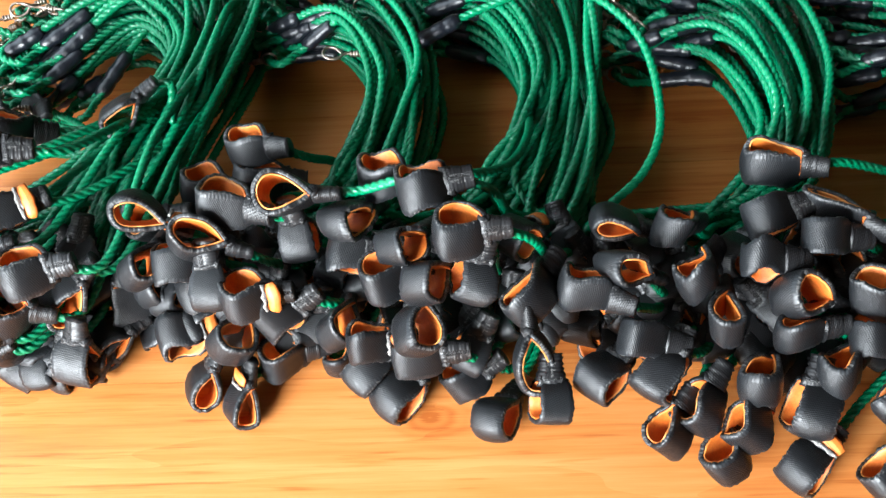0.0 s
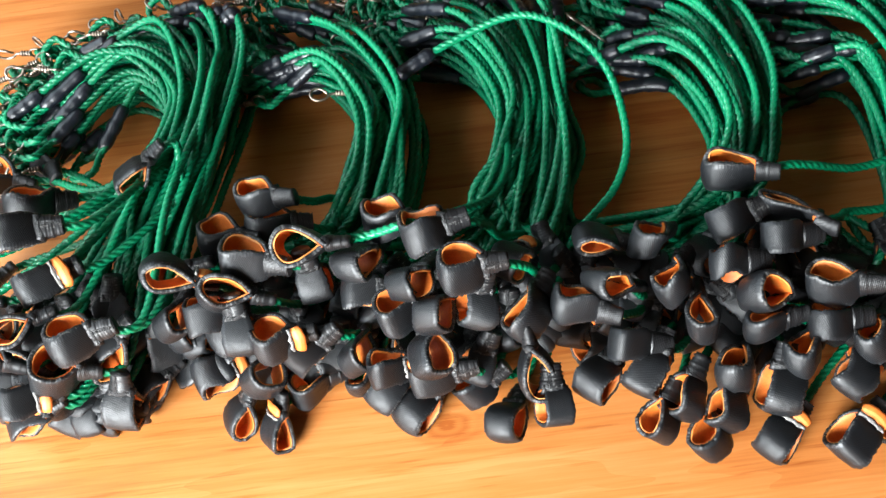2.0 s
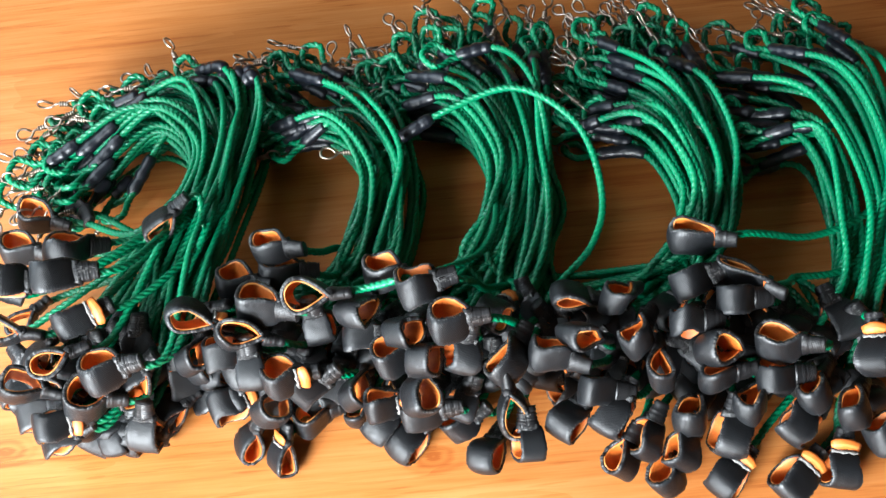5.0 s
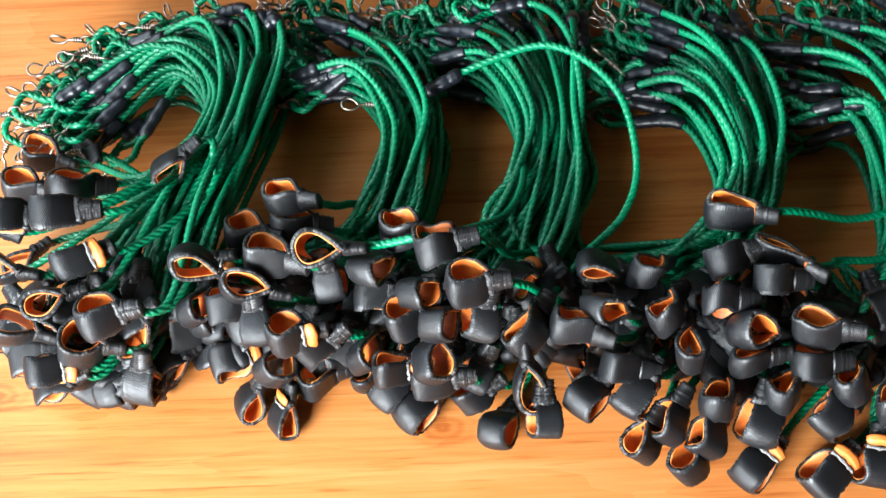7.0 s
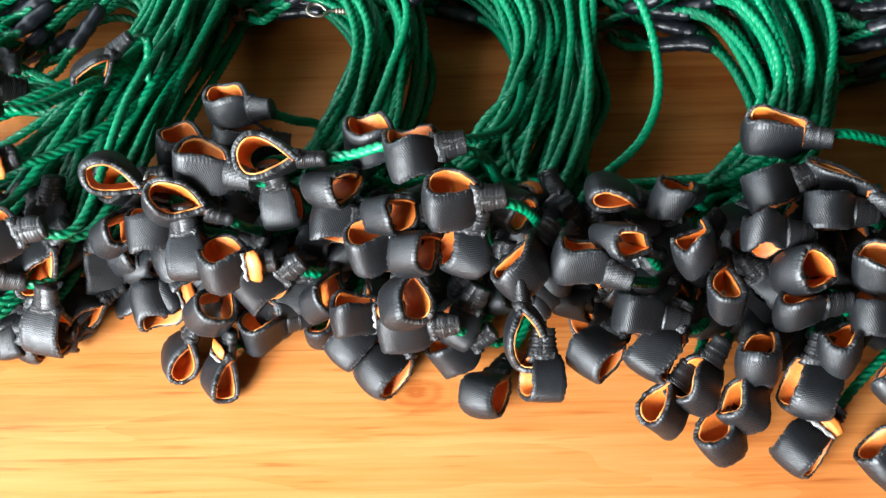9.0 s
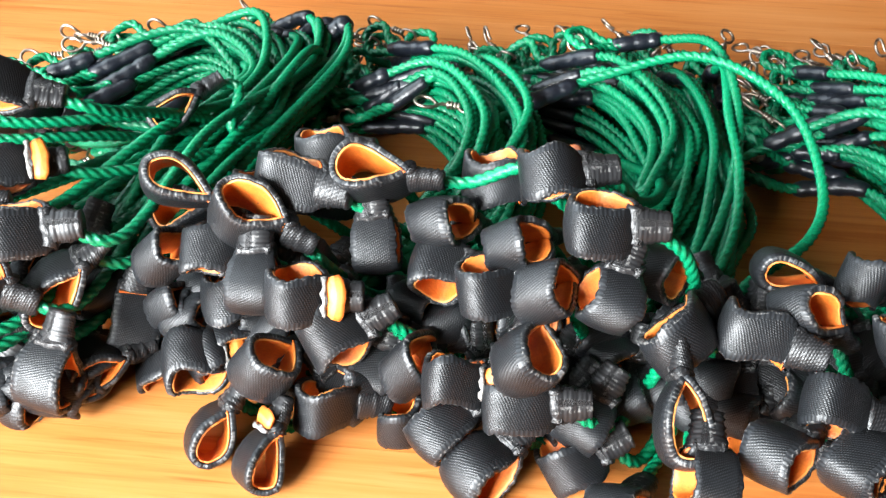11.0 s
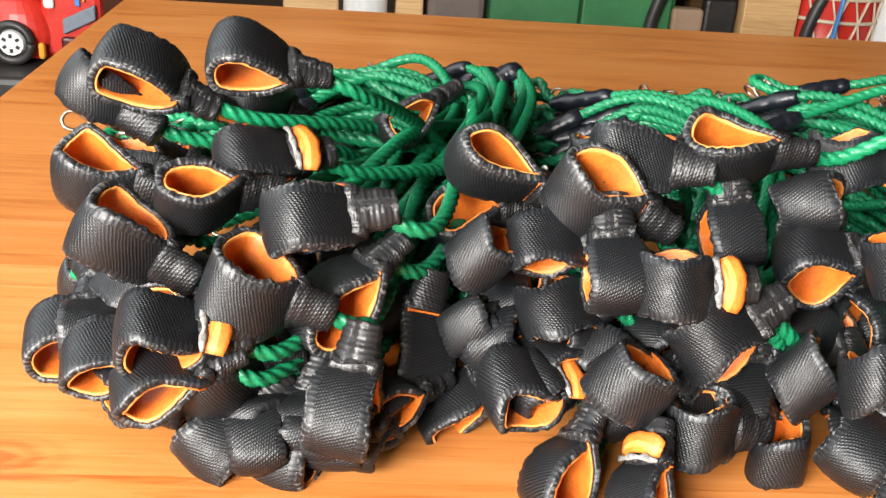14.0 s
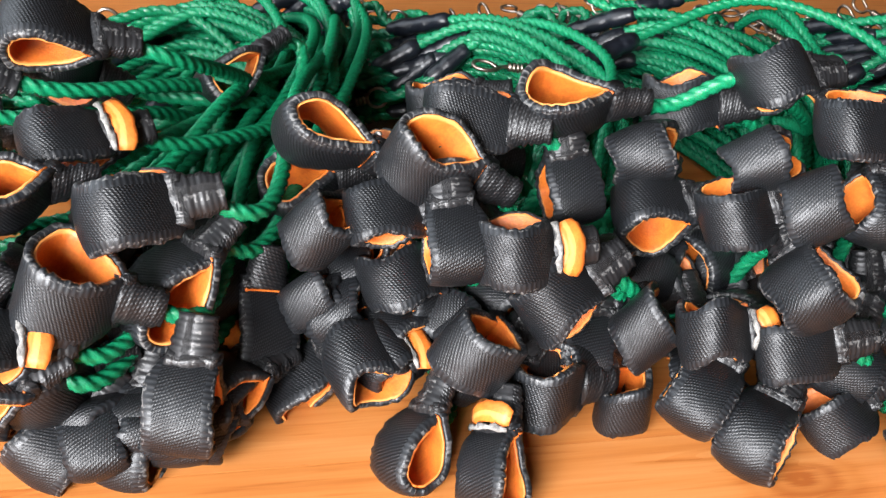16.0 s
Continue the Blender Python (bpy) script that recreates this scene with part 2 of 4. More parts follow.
def block(bm, x0, x1, y0, y1, z0, z1, bevel=0.0):
    made = bmesh.ops.create_cube(bm, size=1)
    for v in made["verts"]:
        v.co = ((x0 + x1) / 2 + v.co.x * (x1 - x0), (y0 + y1) / 2 + v.co.y * (y1 - y0), (z0 + z1) / 2 + v.co.z * (z1 - z0))
    if bevel:
        edges = list({e for v in made["verts"] for e in v.link_edges})
        bmesh.ops.bevel(bm, geom=edges, offset=bevel, segments=2, profile=0.5, affect="EDGES")
    return bm


def boxed(x0, x1, y0, y1, z0, z1, bevel=0.0):
    return block(bmesh.new(), x0, x1, y0, y1, z0, z1, bevel)


def grid_mesh(name, rings, closed_long, mat, uv=None, smooth=True, caps=False):
    """A mesh from an array of rings (rings x points x 3), closed round each ring."""
    nr, npt = rings.shape[:2]
    i = np.arange(nr if closed_long else nr - 1)[:, None]
    j = np.arange(npt)[None, :]
    i2, j2 = (i + 1) % nr, (j + 1) % npt
    quads = np.stack([i * npt + j, i * npt + j2, i2 * npt + j2, i2 * npt + j], -1).reshape(-1, 4)
    faces = [tuple(q) for q in quads.tolist()]
    if caps and not closed_long:
        faces.append(tuple(range(npt - 1, -1, -1)))
        faces.append(tuple(range((nr - 1) * npt, nr * npt)))
    me = bpy.data.meshes.new(name)
    me.from_pydata(rings.reshape(-1, 3).tolist(), [], faces)
    if uv is not None:
        # uv[ring][point]; seams wrap, which the fine patterns hide
        flat = uv.reshape(-1, 2)
        layer = me.uv_layers.new(name="UVMap")
        idx = np.empty(len(me.loops), np.int32)
        me.loops.foreach_get("vertex_index", idx)
        layer.data.foreach_set("uv", flat[idx].astype(np.float32).ravel())
    me.polygons.foreach_set("use_smooth", [smooth] * len(me.polygons))
    me.materials.append(mat)
    return me


def spline(points, step):
    """A smooth line through points, sampled at even steps."""
    p = np.array(points, float)
    p = np.vstack([2 * p[0] - p[1], p, 2 * p[-1] - p[-2]])
    out = []
    for k in range(1, len(p) - 2):
        a, b, c, d = p[k - 1], p[k], p[k + 1], p[k + 2]
        ta = np.linalg.norm(b - a) ** 0.5 + 1e-6
        tb = np.linalg.norm(c - b) ** 0.5 + 1e-6
        tcc = np.linalg.norm(d - c) ** 0.5 + 1e-6
        m1 = tb * ((b - a) / ta - (c - a) / (ta + tb) + (c - b) / tb)
        m2 = tb * ((c - b) / tb - (d - b) / (tb + tcc) + (d - c) / tcc)
        s = np.linspace(0, 1, 40, endpoint=False)[:, None]
        out.append((2 * s**3 - 3 * s**2 + 1) * b + (s**3 - 2 * s**2 + s) * m1 + (-2 * s**3 + 3 * s**2) * c + (s**3 - s**2) * m2)
    q = np.vstack(out + [p[-2:-1]])
    for _ in range(3):
        q[1:-1] = (q[:-2] + 2 * q[1:-1] + q[2:]) / 4
    d = np.r_[0, np.cumsum(np.linalg.norm(np.diff(q, axis=0), axis=1))]
    n = max(6, int(d[-1] / step))
    at = np.linspace(0, d[-1], n)
    return np.stack([np.interp(at, d, q[:, k]) for k in range(3)], 1)


def frames_along(path):
    """Tangents and two steady normals along a path."""
    t = np.gradient(path, axis=0)
    t /= np.linalg.norm(t, axis=1)[:, None] + 1e-12
    up = np.array([0, 0, 1.0]) if abs(t[0][2]) < 0.9 else np.array([1.0, 0, 0])
    n = np.empty_like(path)
    cur = up - t[0] * (up @ t[0])
    for k in range(len(path)):
        cur = cur - t[k] * (cur @ t[k])
        cur = cur / (np.linalg.norm(cur) + 1e-12)
        n[k] = cur
    return t, n, np.cross(t, n)


def rope_mesh(path, radius, lay=0.0132, sides=12, phase=0.0):
    """A three-strand laid rope along a path."""
    t, n, b = frames_along(path)
    d = np.r_[0, np.cumsum(np.linalg.norm(np.diff(path, axis=0), axis=1))]
    phi = np.arange(sides) / sides * 2 * math.pi
    twist = (2 * math.pi * d / lay + phase)[:, None]
    lobes = np.abs(np.cos(1.5 * phi))[None, :] ** 0.7
    ang = phi[None, :] + twist
    r = radius * (0.71 + 0.35 * lobes)
    rings = path[:, None, :] + (r * np.cos(ang))[..., None] * n[:, None, :] + (r * np.sin(ang))[..., None] * b[:, None, :]
    uv = np.stack([np.broadcast_to(phi[None, :] / 6.283 * 3, rings.shape[:2]), np.broadcast_to(d[:, None] * 100, rings.shape[:2])], -1)
    return grid_mesh("rope", rings, False, ROPE, uv, caps=True)


def tube_mesh(name, path, radii, mat, sides=12, flat=1.0, uv_scale=100.0):
    t, n, b = frames_along(path)
    d = np.r_[0, np.cumsum(np.linalg.norm(np.diff(path, axis=0), axis=1))]
    phi = np.arange(sides) / sides * 2 * math.pi
    r = np.broadcast_to(np.asarray(radii, float), (len(path),))[:, None]
    rings = path[:, None, :] + (r * np.cos(phi))[..., None] * n[:, None, :] * flat + (r * np.sin(phi))[..., None] * b[:, None, :]
    uv = np.stack([np.broadcast_to(d[:, None] * uv_scale, rings.shape[:2]), np.broadcast_to((phi - math.pi)[None, :] * 0.3, rings.shape[:2])], -1)
    return grid_mesh(name, rings, False, mat, uv, caps=True)


# ---- the room ----
# the ceiling, east and south walls are unseen, added to shape the bounce
X0, X1, Y0, Y1, TOP = -1.0, 2.6, -1.3, 2.7, 2.7
tagged(mesh_object("floor", boxed(X0 - 0.2, X1 + 0.2, Y0 - 0.2, Y1 + 0.2, -0.1, 0.0), TILE), kind="structure")
tagged(mesh_object("unseen_ceiling", boxed(X0 - 0.2, X1 + 0.2, Y0 - 0.2, Y1 + 0.2, TOP, TOP + 0.1), CEILING), kind="structure")
tagged(mesh_object("wall_north", boxed(X0, X1, Y1, Y1 + 0.15, 0, TOP), PLASTER), kind="structure")
tagged(mesh_object("unseen_wall_east", boxed(X1, X1 + 0.15, Y0, Y1, 0, TOP), PLASTER), kind="structure")
bm = bmesh.new()
# openings placed to suit the two lamps; no window is in view
edges = (Y0, -1.26, -0.38, -0.15, 1.25, Y1)
for k, (ya, yb) in enumerate(zip(edges, edges[1:])):
    if k % 2 == 0:
        block(bm, X0 - 0.15, X0, ya, yb, 0, TOP)
    else:
        block(bm, X0 - 0.15, X0, ya, yb, 0, 0.85)
        block(bm, X0 - 0.15, X0, ya, yb, 2.25, TOP)
tagged(mesh_object("wall_west", bm, PLASTER), kind="structure")
tagged(mesh_object("unseen_wall_south", boxed(X0, X1, Y0 - 0.15, Y0, 0, TOP), PLASTER), kind="structure")

# ---- the table ----
table = thing("table", (0.4, 0.4, 0.0), "varnished golden brown wooden plank table", "table")
for x in (-0.38, 1.12):
    for y in (-0.12, 0.84):
        part("leg", boxed(x - 0.4 - 0.035, x - 0.4 + 0.035, y - 0.4 - 0.035, y - 0.4 + 0.035, 0, TZ - 0.03, 0.004), PALE_WOOD, table)
part("apron", boxed(-0.80, 0.74, 0.43, 0.455, TZ - 0.12, TZ - 0.03, 0.002), PALE_WOOD, table)
part("apron", boxed(-0.80, 0.74, -0.555, -0.53, TZ - 0.12, TZ - 0.03, 0.002), PALE_WOOD, table)


# ---- leashes ----
R_ROPE = 0.0025
GROUP = "leashes laid out in bundles"


def hook_meshes():
    """Swivel snap: a ring, a coiled barrel and a bent wire hook, along +Y."""
    def wire(points, r, step=0.0009):
        return tube_mesh("wire", spline(points, step), r, STEEL, 8)
    a = np.linspace(0.15, 6.13, 22)
    ring = wire([(0.0052 * math.sin(t), 0.0055 - 0.0055 * math.cos(t), 0) for t in a], 0.0009)
    y = np.linspace(0.010, 0.0185, 34)
    barrel = tube_mesh("barrel", np.stack([0 * y, y, 0 * y], 1), 0.0019 + 0.0006 * np.abs(np.sin((y - 0.010) * 1500)), STEEL, 10)
    hook = wire([(0, 0.018, 0), (0.0005, 0.022, 0), (0.0042, 0.026, 0), (0.0055, 0.031, 0), (0.0035, 0.0362, 0),
                 (-0.0005, 0.0372, 0), (-0.0040, 0.0345, 0), (-0.0042, 0.030, 0), (-0.0022, 0.0268, 0), (-0.0002, 0.0245, 0.0008)], 0.00105)
    ring.name, barrel.name, hook.name = "ring", "barrel", "hook"
    return ring, barrel, hook


RING, BARREL, HOOK = hook_meshes()


def band_profile(a, b, rng):
    """A teardrop outline of a webbing loop in (y, z), with its tip at +y."""
    t = np.linspace(0, 2 * math.pi, 57)[:-1]
    y = a * np.cos(t)
    z = 1.28 * b * np.sin(t) * np.abs(np.sin(t / 2)) ** 0.85
    k1, k2, p1, p2 = rng.uniform(0.05, 0.20), rng.uniform(0.03, 0.11), rng.uniform(0, 6.28), rng.uniform(0, 6.28)
    s = 1 + k1 * np.sin(2 * t + p1) * np.sin(t / 2) + k2 * np.sin(3 * t + p2) * np.sin(t / 2)
    return np.stack([y * (0.96 + 0.04 * s), z * s + 0.06 * a * np.sin(t / 2) ** 2 * rng.uniform(-1, 1)], 1), t


def handle_loop(parent, size, fat, rng, tab=False):
    """The webbing loop at a leash's end: outer band, orange lining and the whipped neck."""
    a, b = 0.0131 * size * (1.38 - 0.38 * fat), 0.0090 * size * fat
    outline, t = band_profile(a, b, rng)
    nxt, prv = np.roll(outline, -1, 0), np.roll(outline, 1, 0)
    tan = nxt - prv
    tan /= np.linalg.norm(tan, axis=1)[:, None]
    nor = np.stack([tan[:, 1], -tan[:, 0]], 1)
    centre = outline.mean(0)
    if np.mean(np.sum(nor * (outline - centre), 1)) < 0:
        nor = -nor
    pinch = 0.74 + 0.26 * np.clip(np.sin(t / 2) * 1.9, 0, 1) ** 1.3
    skew, belly, curl = rng.uniform(-0.003, 0.003), rng.uniform(0.0, 0.0015), rng.uniform(-0.0005, 0.0008)
    cone, wave, wp = rng.uniform(-0.13, 0.13), rng.uniform(0.0, 0.0018), rng.uniform(0, 6.28)
    arc = np.r_[0, np.cumsum(np.linalg.norm(np.diff(outline, axis=0), axis=1))]

    def ringed(name, off, thick, half, mat, frays):
        xs = np.linspace(-1, 1, 8)
        prof = [(x, 0.0) for x in xs] + [(1.05, 0.25), (1.05, 0.75)] + [(x, 1.0) for x in xs[::-1]] + [(-1.05, 0.75), (-1.05, 0.25)]
        rings, uvs = [], []
        for k in range(len(t)):
            row, ur = [], []
            for x, h in prof:
                w = half * pinch[k]
                jag = frays * (noise.noise(Vector((k * 0.9, x * 3, size * 50 + fat * 9))) if abs(x) > 0.9 else 0)
                o = outline[k] + nor[k] * (off - thick * h + belly * (1 - (x * half / 0.0087) ** 2) * math.sin(t[k] / 2) - curl * (x * half / 0.0087) ** 4 * math.sin(t[k] / 2))
                c = 1 + cone * x * math.sin(t[k] / 2)
                row.append((x * w + jag + skew * math.sin(t[k]) + abs(x) * wave * math.sin(3 * t[k] + wp), o[0], o[1] * c))
                ur.append((arc[k] * 100, x * w * 100))
            rings.append(row), uvs.append(ur)
        return grid_mesh(name, np.array(rings), True, mat, np.array(uvs))

    half = 0.0087 * min(size, 1.08)
    band = new("webbing_loop", ringed("webbing_loop", 0.0, 0.0023, half, WEB, 0.0010))
    band.parent = parent
    lining = new("lining", ringed("lining", -0.0024, 0.0009, half * 0.93, LINING, 0.0005))
    lining.parent = band
    lining["label"] = "orange felt lining"
    y = np.linspace(a - 0.0020, a + 0.0112, 14)
    neck = tube_mesh("whipping", np.stack([0 * y, y, 0 * y], 1), (0.0066 + 0.0004 * np.sin(y * 2600)) * np.linspace(1.12, 0.82, 14) + np.array([rng.uniform(-0.0004, 0.0004) for _ in y]), WHIP, 14, flat=0.62)
    w = new("whipping", neck)
    w.parent = parent
    # the strap's end, rolled up at the tip of the loop
    s = np.linspace(-1, 1, 9)
    roll = np.stack([half * 0.80 * s, a - 0.0015 + 0.0006 * np.sin(s * 3), 0.0012 + 0.0004 * np.cos(s * 5)], 1)
    o = new("rolled_end", tube_mesh("rolled_end", roll, 0.0030 + np.array([rng.uniform(-0.0003, 0.0003) for _ in s]), WHIP, 12))
    o.parent, o["label"] = parent, "rolled end of the black webbing"
    if tab:
        # the end of the lining stands out of the neck, with a frayed white edge
        s = np.linspace(-1, 1, 9)
        wide = tab * 0.0086
        strip = np.stack([wide * s, a + 0.001 + 0.0012 * np.cos(2 * s), 0.0040 + 0.0022 * (1 - s * s)], 1)
        o = new("lining_tab", tube_mesh("lining_tab", strip, 0.0034 * (1 - 0.25 * s ** 8) + np.array([rng.uniform(-0.0004, 0.0004) for _ in s]), LINING, 10, flat=0.22))
        o.parent, o["label"] = parent, "folded orange lining end"
        fray = np.array([[x * wide * 0.97, a - 0.0026 + rng.uniform(-0.0004, 0.0004), 0.0048 + 0.0022 * (1 - x * x)] for x in s])
        o = new("frayed_edge", tube_mesh("frayed_edge", fray, 0.0009 + 0.0004 * np.sin(s * 17), FRAY, 7, flat=0.6))
        o.parent, o["label"] = parent, "whitish frayed webbing edge"
    return band


def leash(rope_points, place=None, turn=None, size=1.0, fat=1.0, seed=0, label="", tape=0.040, straight=False, tab=False, step=0.0014, slant=False, hang=None):
    """One leash: a rope through rope_points to its tape-bound eye with a snap hook, and a webbing loop at its start."""
    rng = random.Random(seed)
    origin = Vector(place if place else rope_points[0])
    name = thing("leash", (origin.x, origin.y, TZ), label or "green laid rope leash with black webbing loop handle and steel snap hook", "leash", GROUP)
    pts = list(rope_points)
    if place:
        m = pose(*place, *turn)
        handle_loop(name, size, fat, rng, tab)
        local = Matrix.Translation((-origin.x, -origin.y, -TZ)) @ m
        for o in name.children:
            o.matrix_basis = local
        neck, out, under = (m @ Vector((0, d * size, 0)) for d in (0.0150, 0.0310, 0.0440))
        out.z = max(TZ + 0.004, min(out.z, neck.z) - 0.013)
        under.z = max(TZ + 0.004, TZ + 0.42 * (neck.z - TZ))
        # a neck that faces outwards sends its rope back under the heap
        out.y, under.y = max(out.y, neck.y + 0.003), max(under.y, neck.y + 0.020)
        if straight:
            out.z = neck.z - 0.002
        if slant:
            # straight from the neck up to the bend
            out.z = max(TZ + 0.008, neck.z - 0.007)
            half = out.lerp(Vector(pts[2]), 0.5)
            half = half.lerp(Vector(pts[0]), 0.65)
            half.z = 0.6 * out.z + 0.4 * pts[2][2] + 0.010
            pts = [tuple(neck), tuple(out), tuple(half)] + pts[2:]
        else:
            pts = [tuple(neck), tuple(out)] + ([] if straight else [tuple(under)]) + pts
    path = spline(pts, step)
    path[:, 2] = np.maximum(path[:, 2], TZ + R_ROPE)
    inv = np.array([origin.x, origin.y, TZ])

    def put(part_name, mesh, parent=name, lab=""):
        o = new(part_name, mesh)
        o.parent = parent
        if lab:
            o["label"] = lab
        return o

    put("rope", rope_mesh(path - inv, R_ROPE, sides=15 if step < 0.0016 else 12, phase=rng.uniform(0, 6)))
    # tape, eye and hook at the far end
    k = max(4, int(tape * rng.uniform(0.55, 1.0) / step))
    tail = path[-k:]
    wob = np.array([0.0044 + 0.0007 * noise.noise(Vector((i * 0.16, seed * 3.7, 0))) + 0.0006 * abs(math.sin(i * 0.55 + seed)) + 0.0005 * noise.noise(Vector((i * 0.7, seed, 5))) for i in range(len(tail))])
    wob[:3] *= (0.7, 0.85, 0.95)
    wob[-3:] *= (0.95, 0.85, 0.7)
    put("tape_binding", tube_mesh("tape_binding", tail - inv, wob, TAPE, 14, flat=0.86), lab="wrinkled black tape binding")
    e = Vector(path[-1])
    d = (Vector(path[-1]) - Vector(path[-6])).normalized()
    side = d.cross(Vector((0, 0, 1)))
    side = side.normalized() if side.length > 0.1 else Vector((1, 0, 0))
    tilt = rng.uniform(-0.9, 0.9)
    side = (side * math.cos(tilt) + Vector((0, 0, 1)) * math.sin(tilt)).normalized()
    s = rng.uniform(1.1, 1.65)
    eye = [e - d * 0.006 + side * 0.002, e + d * 0.003 * s + side * 0.0035, e + d * 0.011 * s + side * 0.0072 * s, e + d * 0.0175 * s,
           e + d * 0.011 * s - side * 0.0072 * s, e + d * 0.003 * s - side * 0.0035, e - d * 0.006 - side * 0.002]
    # the eye stands up a little from the heap
    for v, lift in zip(eye, (0, 0.001, 0.006, 0.010, 0.006, 0.001, 0)):
        v.z += lift
    ep = spline([tuple(v) for v in eye], 0.0012)
    ep[:, 2] = np.maximum(ep[:, 2], TZ + R_ROPE)
    put("rope_eye", rope_mesh(ep - inv, R_ROPE, phase=rng.uniform(0, 6)))
    # the hook hangs from the eye and lies down towards the table
    tip = e + d * 0.0145 * s + Vector((0, 0, 0.008))
    ang = rng.uniform(-0.8, 0.8)
    hd = (Matrix.Rotation(ang, 3, "Z") @ d)
    hd.z = rng.uniform(-0.35, 0.25)
    if tip.z + hd.normalized().z * 0.038 < TZ + 0.004:
        hd.z = max(hd.z, (TZ + 0.006 - tip.z) / 0.038)
    if hang:
        hd = Vector(hang)
        tip = e + d * 0.0145 * s + Vector((0, 0, 0.010))
    hd.normalize()
    roll = Matrix.Rotation(rng.uniform(0, 3.1), 4, "Y")
    hm = Matrix.Translation(Vector(tip) - Vector(inv)) @ hd.to_track_quat("Y", "Z").to_matrix().to_4x4() @ roll @ Matrix.Scale(0.84, 4)
    snap = put("snap_hook", HOOK, lab="steel snap hook")
    snap.matrix_basis = hm
    for nm, me in (("ring", RING), ("barrel", BARREL)):
        put(nm, me, snap)
    return name


class Bundle:
    """A bundle of ropes that turns from the loops back to a fan of hooks. Inner and outer edge at the foot and at the
    bend, and the line along which the hooks lie."""

    def __init__(self, foot_in, foot_out, bend_in, bend_out, fan, height, open_foot=False):
        self.foot, self.bend, self.fan, self.height, self.level = (foot_in, foot_out), (bend_in, bend_out), fan, height, open_foot

    def points(self, u, rng):
        mix = lambda pair, k: np.array(pair[0]) * (1 - k) + np.array(pair[1]) * k
        j = lambda s: rng.uniform(-s, s)
        v = rng.random()
        foot = mix(self.foot, min(1, max(0, u + j(0.25))))
        bend = mix(self.bend, u + j(0.11))
        f = u * (len(self.fan) - 1)
        i = min(int(f), len(self.fan) - 2)
        end = mix((self.fan[i], self.fan[i + 1]), f - i)
        end = end + (end - bend) * j(0.14) + np.array([j(0.010), j(0.010)])
        # ropes climb past the bend before they fall away to their hooks
        rise = bend * 0.55 + end * 0.45 + (np.array(self.bend[1]) - np.array(self.foot[1])) * (0.30 - 0.18 * u)
        zf, zb, ze = TZ + 0.006 + (0.055 if self.level else 0.034) * v, TZ + 0.005 + self.height * v ** 0.8, TZ + 0.006 + 0.042 * (0.5 * v + 0.5 * rng.random())
        mid = foot * 0.5 + bend * 0.5 + np.array([0.006 + j(0.004), 0])
        return [(*foot, zf), (*mid, zf * 0.5 + zb * 0.5 + 0.003), (*bend, zb), (*rise, zb * 0.6 + ze * 0.4 + 0.012 * v), (*end, ze)]


B1 = Bundle((-0.226, 0.352), (-0.172, 0.330), (-0.190, 0.425), (-0.143, 0.462), [(-0.259, 0.423), (-0.29, 0.437), (-0.287, 0.457), (-0.271, 0.482), (-0.252, 0.499), (-0.218, 0.502), (-0.193, 0.511), (-0.172, 0.506), (-0.154, 0.494)], 0.056, True)
B2 = Bundle((-0.101, 0.340), (-0.048, 0.337), (-0.071, 0.401), (-0.033, 0.413), [(-0.122, 0.452), (-0.127, 0.462), (-0.129, 0.456), (-0.128, 0.487), (-0.123, 0.505), (-0.099, 0.509), (-0.066, 0.495)], 0.060)
B3 = Bundle((-0.007, 0.338), (0.052, 0.335), (0.017, 0.400), (0.060, 0.406), [(-0.032, 0.459), (-0.034, 0.48), (-0.034, 0.501), (-0.012, 0.513), (0.021, 0.527), (0.049, 0.513), (0.066, 0.499)], 0.060)
B4 = Bundle((0.127, 0.326), (0.167, 0.327), (0.141, 0.368), (0.183, 0.393), [(0.096, 0.422), (0.094, 0.442), (0.109, 0.468), (0.104, 0.489), (0.128, 0.496), (0.148, 0.5), (0.171, 0.501)], 0.060)
B5 = Bundle((0.209, 0.256), (0.248, 0.258), (0.240, 0.326), (0.296, 0.381), [(0.203, 0.404), (0.199, 0.421), (0.187, 0.453), (0.217, 0.474), (0.254, 0.491), (0.274, 0.488), (0.289, 0.469)], 0.060)


def lay(bundle, u, x, y, z, rx, ry, rz, size=1.0, fat=1.0, seed=0, label="", tab=False, via=(), step=0.0014):
    rng = random.Random(seed * 13 + 5)
    points = bundle.points(u, rng)
    if via:
        points = list(via) + points[3:]
    return leash(points, (x, y, z), (rx, ry, rz), size, fat, seed, label, straight=bool(via), tab=tab, step=step, slant=bundle.level and not via)


lay(B1, 0.02, -0.313, 0.330, 0.767, 4, -68, -49, 0.95, 0.95, 1, "green rope leash whose black webbing loop rests on the table")
lay(B1, 0.06, -0.308, 0.372, 0.795, -157, -70, 52, 1.00, 0.95, 2, "green rope leash with open black webbing loop showing its orange lining")
lay(B1, 0.10, -0.306, 0.278, 0.771, 11, 14, -78, 1.10, 0.90, 3, "green rope leash with open black webbing loop showing its orange lining")
lay(B1, 0.14, -0.303, 0.319, 0.840, -122, -58, 18, 0.95, 1.00, 4, "green rope leash whose black webbing loop tops the heap", tab=0.7)
lay(B1, 0.18, -0.302, 0.399, 0.792, -131, -67, 26, 1.00, 0.95, 5, "green rope leash with open black webbing loop showing its orange lining")
lay(B1, 0.22, -0.299, 0.298, 0.819, -32, -70, -68, 1.10, 0.95, 6, "green rope leash with open black webbing loop showing its orange lining")
